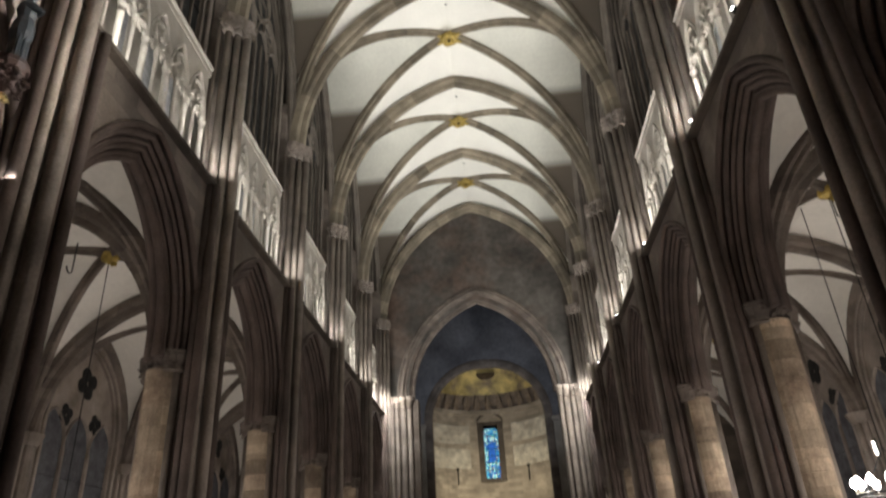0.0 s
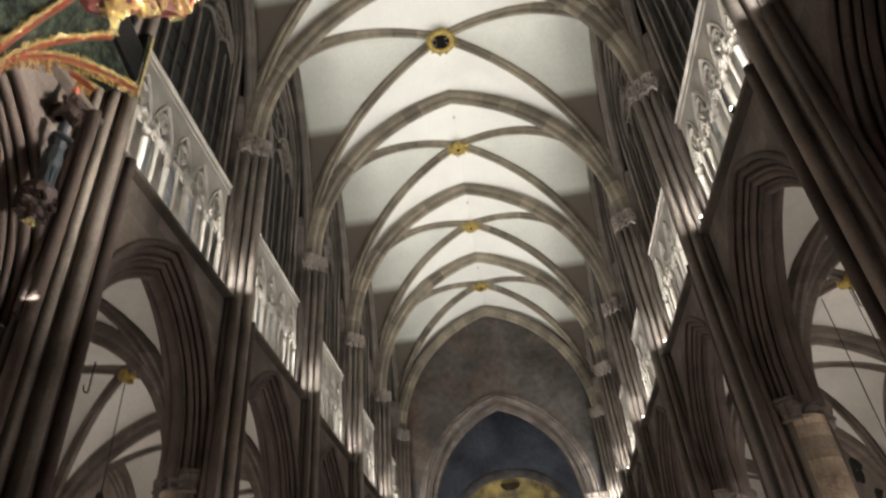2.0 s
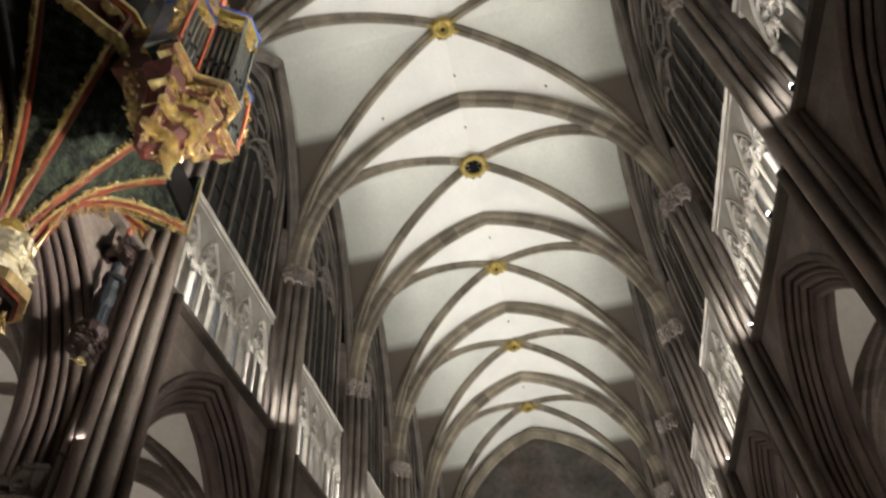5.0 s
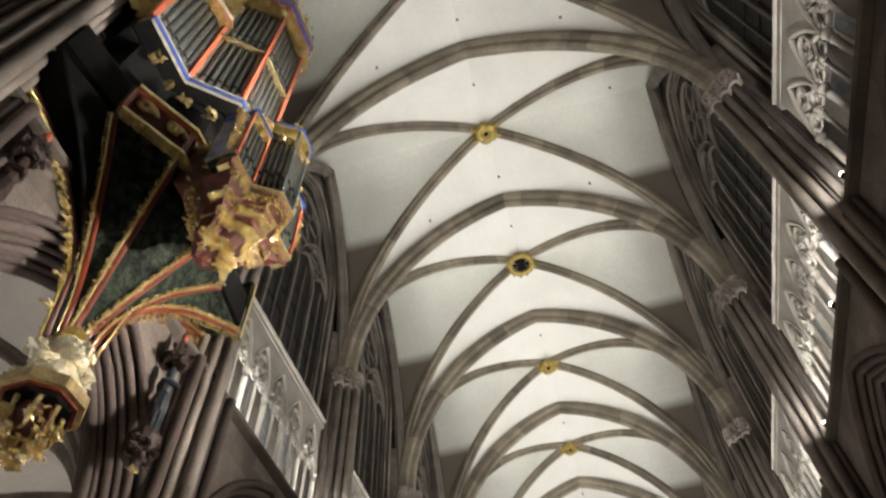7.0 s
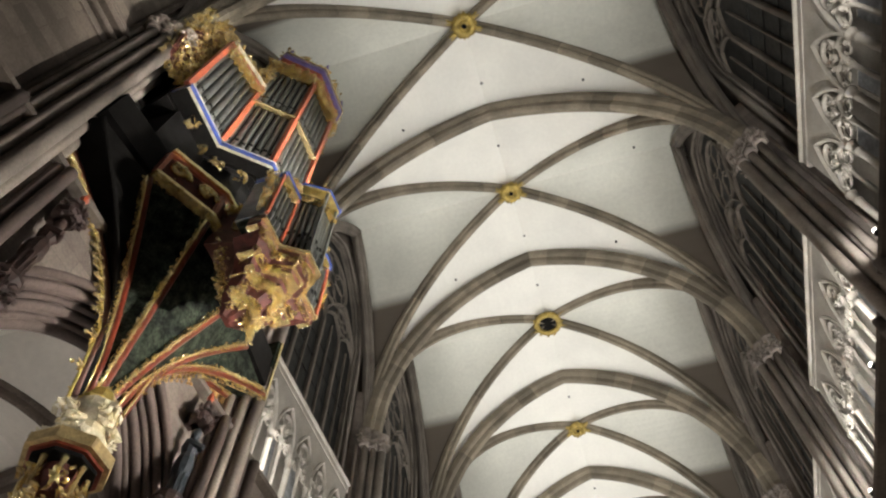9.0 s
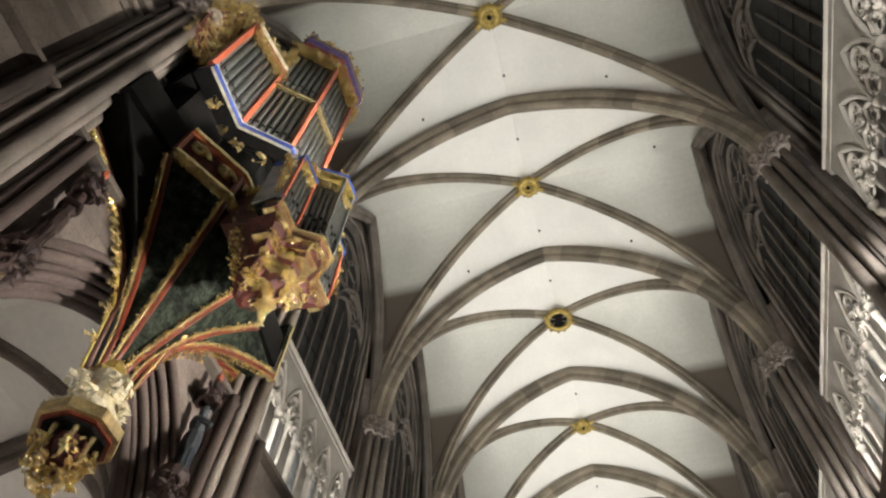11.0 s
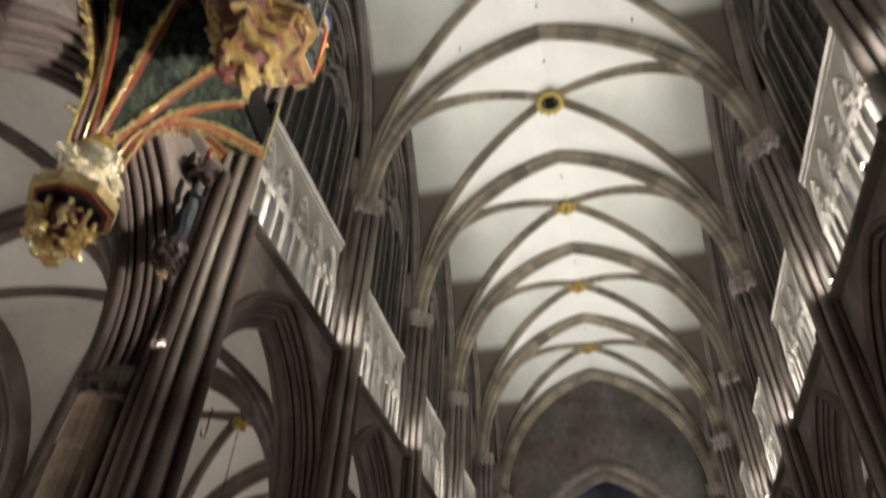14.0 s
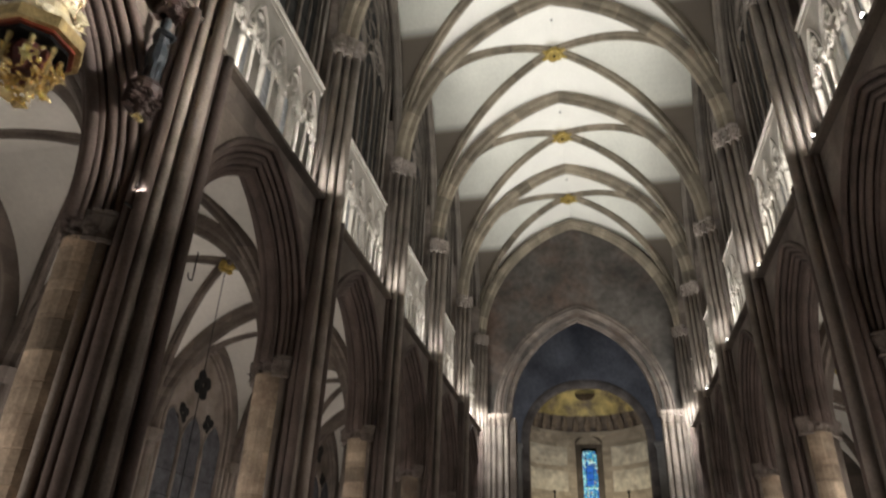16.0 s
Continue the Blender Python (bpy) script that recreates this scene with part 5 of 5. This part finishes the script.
for k in (-1, 1):
    gold_swags(20, [(3.3, k * 0.9, ZS - 0.45), (3.25, k * 0.5, ZS - 1.0), (2.9, k * 0.25, ZS - 1.45)], 0.13, 0.28, name="corbel_carving")
    gold_swags(16, [(2.95, 0.1 * k, ZS - 1.4), (2.5, 0.35 * k, ZS - 0.6), (2.1, k * 0.6, Z1 - 0.1)], 0.16, 0.28, name="corbel_carving")
neck = [(1.9, -0.75), (3.15, -0.45), (3.15, 0.45), (1.9, 0.75)]
part("neck", mesh_of("neck", *prism(neck, Z1 - 0.5, Z1 + 0.9), DARKRED), organ, label="dark red boarded neck between gallery and positive")
for k in (-1, 1):
    gold_swags(10, [(2.05, k * 0.8, Z1 + 0.95), (3.05, k * 0.55, Z1 + 0.95)], 0.11, 0.5, name="neck_carving")
    spiral = [Vector((2.6, k * 0.66, Z1 + 0.2)) + Vector((0.4 - 0.028 * j, 0, 0)) * math.cos(j * 0.55) + Vector((0, 0, (0.4 - 0.028 * j) * math.sin(j * 0.55))) for j in range(13)]
    part("scroll", mesh_of("scroll", *tube_along(spiral, 0.06, 6), GOLD, True), organ)

# ---- painted statues beside the organ, as plain shapes ----
SLATE = material("slate_blue_paint", (0.022, 0.028, 0.034), 0.6, vary=0.35, scale=4, fine=30)
BROWNP = material("brown_polychromy", (0.035, 0.018, 0.014), 0.65, vary=0.45, scale=6, fine=30)


def statue(name, label, x, y, z, mat, lean):
    at = pose(x, y, z, 0, 0, 0) @ pose(0, 0, 0, lean, 0, 0) @ Matrix.Diagonal((0.8, 0.72, 0.95, 1))
    body = lathe([(0.2, 0.0), (0.22, 0.1), (0.2, 0.5), (0.27, 0.75), (0.24, 1.0), (0.17, 1.15), (0.25, 1.35), (0.22, 1.5), (0.08, 1.58), (0.13, 1.68), (0.14, 1.8), (0.08, 1.92), (0.01, 1.95)], 10)
    arms = [moved(lathe([(0.07, 0), (0.085, 0.2), (0.06, 0.45)], 7), pose(0.02, k * 0.22, 1.42, 30 * k, 110, 0)) for k in (-1, 1)]
    folds = [moved(lathe([(0.03, 0.05), (0.05, 0.4), (0.02, 0.8)], 5), pose(0.2 * math.cos(q), 0.2 * math.sin(q), 0)) for q in (-0.9, -0.3, 0.3, 0.9)]
    st = part(name, mesh_of(name, *joined(body, *arms, *folds), mat), None, at)
    return tagged(st, label, "statue", "statues beside the organ")


statue("statue", "small slate-blue painted carved statue on a wall bracket", -7.25, OY + 2.47, 10.46, SLATE, 0)
statue("statue", "small dark brown painted carved statue on a wall bracket", -7.25, OY - 2.77, 10.53, BROWNP, 0)
for k, yy in ((1, OY + 2.47), (-1, OY - 2.77)):
    br = thing("statue_bracket", "dark carved leafy bracket under a statue", "bracket", "statue brackets", at=pose(-7.27, yy, 10.48))
    part("corbel", mesh_of("bracket_corbel", *lathe([(0.03, -0.75), (0.12, -0.6), (0.22, -0.3), (0.32, -0.1), (0.3, 0.0)], 12), BROWNP), br)
    tagged(part("carved_leaves", mesh_of("bracket_leaves", *joined(*[moved(leaf_clump(rng, 0.15, 14, 0.4), pose(0.18 * math.cos(q), 0.2 * math.sin(q), z)) for q in (-1.4, -0.5, 0.5, 1.4) for z in (-0.5, -0.25)]), BROWNP), br), kind="stuff")
    tagged(part("knob", mesh_of("bracket_knob", *moved(leaf_clump(rng, 0.09, 7, 0.7), pose(0, 0, -0.78)), GOLD), br), kind="stuff")
    part("wall_plate", mesh_of("wall_plate", *bevel_box(-0.36, 0.0, -0.15, 0.15, -0.5, 0.0, 0.03), BROWNP), br)
    cn = thing("statue_canopy", "dark red and gilded carved canopy over a statue", "canopy", "statue canopies", at=pose(-7.27, yy, 12.42))
    part("hood", mesh_of("canopy_hood", *lathe([(0.24, 0.0), (0.28, 0.1), (0.2, 0.3), (0.1, 0.55), (0.03, 0.8)], 8), BROWNP), cn)
    tagged(part("carved_leaves", mesh_of("canopy_leaves", *joined(*[moved(leaf_clump(rng, 0.12, 12, 0.4), pose(0.22 * math.cos(q), 0.22 * math.sin(q), z)) for q in (-1.2, -0.4, 0.4, 1.2) for z in (0.05, 0.3)]), BROWNP), cn), kind="stuff")
    part("tip", mesh_of("canopy_tip", *lathe([(0.03, 0.7), (0.09, 0.8), (0.05, 0.92), (0.01, 1.02)], 7), RED), cn)
    part("wall_plate", mesh_of("canopy_plate", *bevel_box(-0.36, 0.0, -0.12, 0.12, 0.0, 0.4, 0.03), BROWNP), cn)

# ---- lamps, cables and a chandelier ----


def floodlight(at):
    fl = thing("floodlight", "small black floodlight with a glowing face on the ledge", "lamp", "floodlights", at=at)
    part("housing", mesh_of("housing", *bevel_box(-0.07, 0.07, -0.07, 0.07, 0.03, 0.14, 0.02), IRON), fl)
    part("face", mesh_of("face", *lathe([(0.05, 0.135), (0.06, 0.15), (0.045, 0.18), (0.01, 0.2)], 10), LAMP), fl)
    part("arm", mesh_of("lamp_arm", *box(-0.35, 0.04, -0.02, 0.02, 0, 0.04), IRON), fl)
    return fl


FL = floodlight(side(1, pier_y(0) - 1.3) @ pose(0.62, 0, SILL + 0.05, 0, 15, 0))
for j in range(1, 5):
    copy_thing(FL, side(1, pier_y(j) - 1.3) @ pose(0.62, 0, SILL + 0.05, 0, 15, 0))
copy_thing(FL, pose(-7.4, pier_y(0) - 0.75, CAP + 0.36, -20, 0, 90))


# housing made up to go with the upper added organ light
copy_thing(FL, side(1, 12.6) @ pose(0.62, 0, SILL + 0.05, 0, 40, 0))


def cable(x, y, z1, z0, dy, dz):
    cb = thing("hanging_cable", "thin black lamp cable with an iron hook under the aisle vault", "cable", "aisle cables", at=pose(x, y, z0))
    part("wire", mesh_of("wire", *tube(0.02, 0, z1 - z0, 6), IRON), cb)
    hk = [Vector((0.0, dy + 0.16 * math.cos(q), z1 - z0 - dz + 0.16 * math.sin(q))) for q in [math.pi * 0.9 + i * 0.42 for i in range(9)]]
    part("hook", mesh_of("hook", *tube_along(hk + [hk[-1] + Vector((0, 0, dz - 0.25))], 0.03, 6), IRON), cb)


for b in range(1, 3):
    for s in (-1, 1):
        cable(s * AX, pier_y(b) + BAY / 2, 13.75, 4.6, *((-2.2, 1.35) if s < 0 else (-0.3, 0.85)))
aboss = mesh_of("aisle_boss", *joined(lathe([(0.1, -0.2), (0.3, -0.1), (0.34, 0.05), (0.3, 0.2)], 10), leaf_clump(rng, 0.3, 14, 0.4)), OLDGOLD)
for b in BAYS:
    for s in (-1, 1):
        tagged(part("aisle_keystone", aboss, None, pose(s * AX, pier_y(b) + BAY / 2, CAP + 0.2 + AR - 0.35)), "small gilded keystone of the aisle vault", "keystone", "aisle keystones", "structure")
ch = thing("chandelier", "round iron chandelier with bright bulbs hanging in the aisle", "chandelier", at=pose(13.3, pier_y(1) + BAY / 2 + 1.5, 3.65))
part("ring", mesh_of("chandelier_ring", *moved(sweep([(1.1 * math.cos(-a), 1.1 * math.sin(-a)) for a in [i * math.pi / 12 for i in range(24)]], circle(0.05, 6), True), pose(0, 0, 0, 0, 90, 0)), IRON), ch)
part("wire", mesh_of("chandelier_wire", *tube(0.02, 1.35, 10.5, 6), IRON), ch)
for i in range(12):
    a = i * math.pi / 6
    cd = part("candle", mesh_of("candle", *tube(0.04, 0.0, 0.2, 8), PALE), ch, pose(1.1 * math.cos(a), 1.1 * math.sin(a), 0.04))
    part("bulb", mesh_of("bulb", *lathe([(0.03, 0.2), (0.12, 0.3), (0.11, 0.42), (0.02, 0.52)], 8), BULB), cd)
    if i % 4 == 0:
        part("chain", mesh_of("chain", *tube_along([Vector((1.1 * math.cos(a), 1.1 * math.sin(a), 0)), Vector((0, 0, 1.4))], 0.02, 5), IRON), ch)

# slim lit lamps on the aisle walls
def wall_lamp(at):
    wl = thing("wall_lamp", "slim lit white tube lamp on the dark aisle wall", "lamp", "aisle wall lamps", at=at)
    part("plate", mesh_of("lamp_plate", *bevel_box(-0.03, 0.0, -0.1, 0.1, -0.1, 0.75, 0.01), IRON), wl)
    part("tube", mesh_of("lamp_tube", *lathe([(0.03, 0.0), (0.045, 0.05), (0.045, 0.55), (0.03, 0.6)], 8, 0.1, 0), LAMP, True), wl)
    part("bracket", mesh_of("lamp_bracket", *box(0.0, 0.1, -0.02, 0.02, 0.28, 0.33), IRON), wl)


wall_lamp(pose(AISLE - 0.17, pier_y(3) - 0.64, 6.2, 0, 0, 180))
wall_lamp(pose(12.1, END + 0.19, 11.6, 0, 0, -90))

# ---- apse window and furnishing of the choir ----


def stained_glass():
    m = bpy.data.materials.new("lit_stained_glass")
    m.use_nodes = True
    n, l = m.node_tree.nodes, m.node_tree.links
    bsdf = n["Principled BSDF"]
    geo = n.new("ShaderNodeNewGeometry")
    vor = n.new("ShaderNodeTexVoronoi")
    vor.inputs["Scale"].default_value = 6.5
    l.new(geo.outputs["Position"], vor.inputs["Vector"])
    ramp = n.new("ShaderNodeValToRGB")
    e = ramp.color_ramp.elements
    e[0].position, e[0].color = 0.0, (0.015, 0.09, 0.33, 1)
    e[1].position, e[1].color = 1.0, (0.75, 0.85, 0.8, 1)
    for p, c in ((0.26, (0.03, 0.2, 0.42, 1)), (0.5, (0.05, 0.4, 0.5, 1)), (0.62, (0.25, 0.6, 0.55, 1)), (0.78, (0.2, 0.07, 0.07, 1)), (0.82, (0.5, 0.65, 0.6, 1))):
        q = e.new(p)
        q.color = c
    ramp.color_ramp.interpolation = "CONSTANT"
    sep = n.new("ShaderNodeSeparateColor")
    l.new(vor.outputs["Color"], sep.inputs[0])
    l.new(sep.outputs[0], ramp.inputs["Fac"])
    l.new(ramp.outputs["Color"], bsdf.inputs["Base Color"])
    l.new(ramp.outputs["Color"], bsdf.inputs["Emission Color"])
    bsdf.inputs["Emission Strength"].default_value = 0.9
    bsdf.inputs["Roughness"].default_value = 0.3
    return m


SG = stained_glass()
aw = thing("window_apse", "tall round-headed stained glass window in blue and teal", "window", kind="structure", at=pose(0, AC + R_A - 0.05, 0))
part("recess", mesh_of("recess", *box(-1.5, 1.5, 0.3, 0.4, 11.2, 17.9), BLACK), aw)


def round_head(w, z0, z1, y, n=12):
    pts = [(-w, z0)] + [(-w * math.cos(math.pi * i / n), z1 - w + w * math.sin(math.pi * i / n)) for i in range(n + 1)] + [(w, z0)]
    return [(x, y, z) for x, z in pts], [tuple(range(len(pts)))[::-1]]


part("pane", mesh_of("pane", *round_head(0.74, 11.8, 17.15, 0.12), SG), aw)
part("blue_field", mesh_of("blue_field", *round_head(0.34, 13.5, 15.5, 0.11), material("lit_blue_glass", (0.02, 0.08, 0.35), 0.3, vary=0.5, scale=3, emit=((0.02, 0.13, 0.5), 0.7))), aw, label="deep blue lit glass")
for z in (12.6, 13.3, 14.0, 14.7, 15.4, 16.1):
    part("bar", mesh_of("bar", *box(-0.86, 0.86, 0.06, 0.1, z, z + 0.05), IRON), aw)
for x in (-0.4, 0.36):
    part("bar", mesh_of("bar", *box(x, x + 0.05, 0.055, 0.1, 11.9, 16.9), IRON), aw)
for x0, x1 in ((-1.42, -0.74), (0.74, 1.42)):
    part("jamb", mesh_of("jamb", *bevel_box(x0, x1, -0.02, 0.25, 11.4, 17.6, 0.04), DARKSTONE), aw)
hood = [(-1.6 * math.cos(math.pi * i / 14), 16.9 + 1.6 * math.sin(math.pi * i / 14)) for i in range(15)]
hv, hf = sweep([(-1.6, 11.4)] + hood + [(1.6, 11.4)], [(-0.1, -0.12), (0.12, -0.12), (0.12, 0.12), (-0.1, 0.12)])
part("hood_mould", mesh_of("hood_mould", [(y, x, z) for x, y, z in hv], hf, DARKSTONE), aw)
part("tympanum", mesh_of("tympanum", *round_head(1.58, 17.2, 18.45, 0.1), DARKSTONE), aw)
part("lintel", mesh_of("lintel", *bevel_box(-0.86, 0.86, 0.14, 0.25, 17.0, 17.6, 0.03), DARKSTONE), aw)
part("window_sill", mesh_of("window_sill", *bevel_box(-1.42, 1.42, -0.05, 0.25, 11.35, 11.8, 0.04), DARKSTONE), aw)
# plain shapes of the mosaic figures along the half dome's foot
MFIG = material("mosaic_figures", (0.2, 0.15, 0.11), 0.7, vary=0.4, scale=3)
for i in range(11):
    a = radians(34 + 11.2 * i)
    fig = lathe([(0.3, 0), (0.34, 0.6), (0.22, 1.3), (0.13, 1.45), (0.17, 1.65), (0.05, 1.85)], 8)
    part("mosaic_figure", mesh_of("mosaic_figure", *moved(fig, Matrix.Diagonal((0.8, 0.12, 0.8, 1))), MFIG), apse, pose((R_A - 0.35) * math.cos(a), (R_A - 0.35) * math.sin(a), 18.82, 0, 0, math.degrees(a) + 90) @ pose(0, 0, 0, -14, 0, 0))
part("mosaic_disc", mesh_of("mosaic_disc", *tube(1.0, 0, 0.1, 16), MFIG), apse, pose(0, R_A * 0.72, 22.25, 52, 0, 0))
# two slim hanging lamps on the apse wall
for x in (-3.6, 3.6):
    sc = thing("wall_sconce", "slim dark iron sconce on the apse wall", "sconce", "apse sconces", at=pose(x, AC + math.sqrt(R_A ** 2 - x * x) - 0.12, 11.2))
    part("stem", mesh_of("stem", *tube(0.06, 0, 1.3, 6), IRON), sc)
    part("cup", mesh_of("cup", *lathe([(0.06, 1.3), (0.18, 1.5), (0.16, 1.6)], 8), IRON), sc)
    part("arm", mesh_of("arm", *box(-0.04, 0.04, 0, 0.3, 0.2, 0.28), IRON), sc)
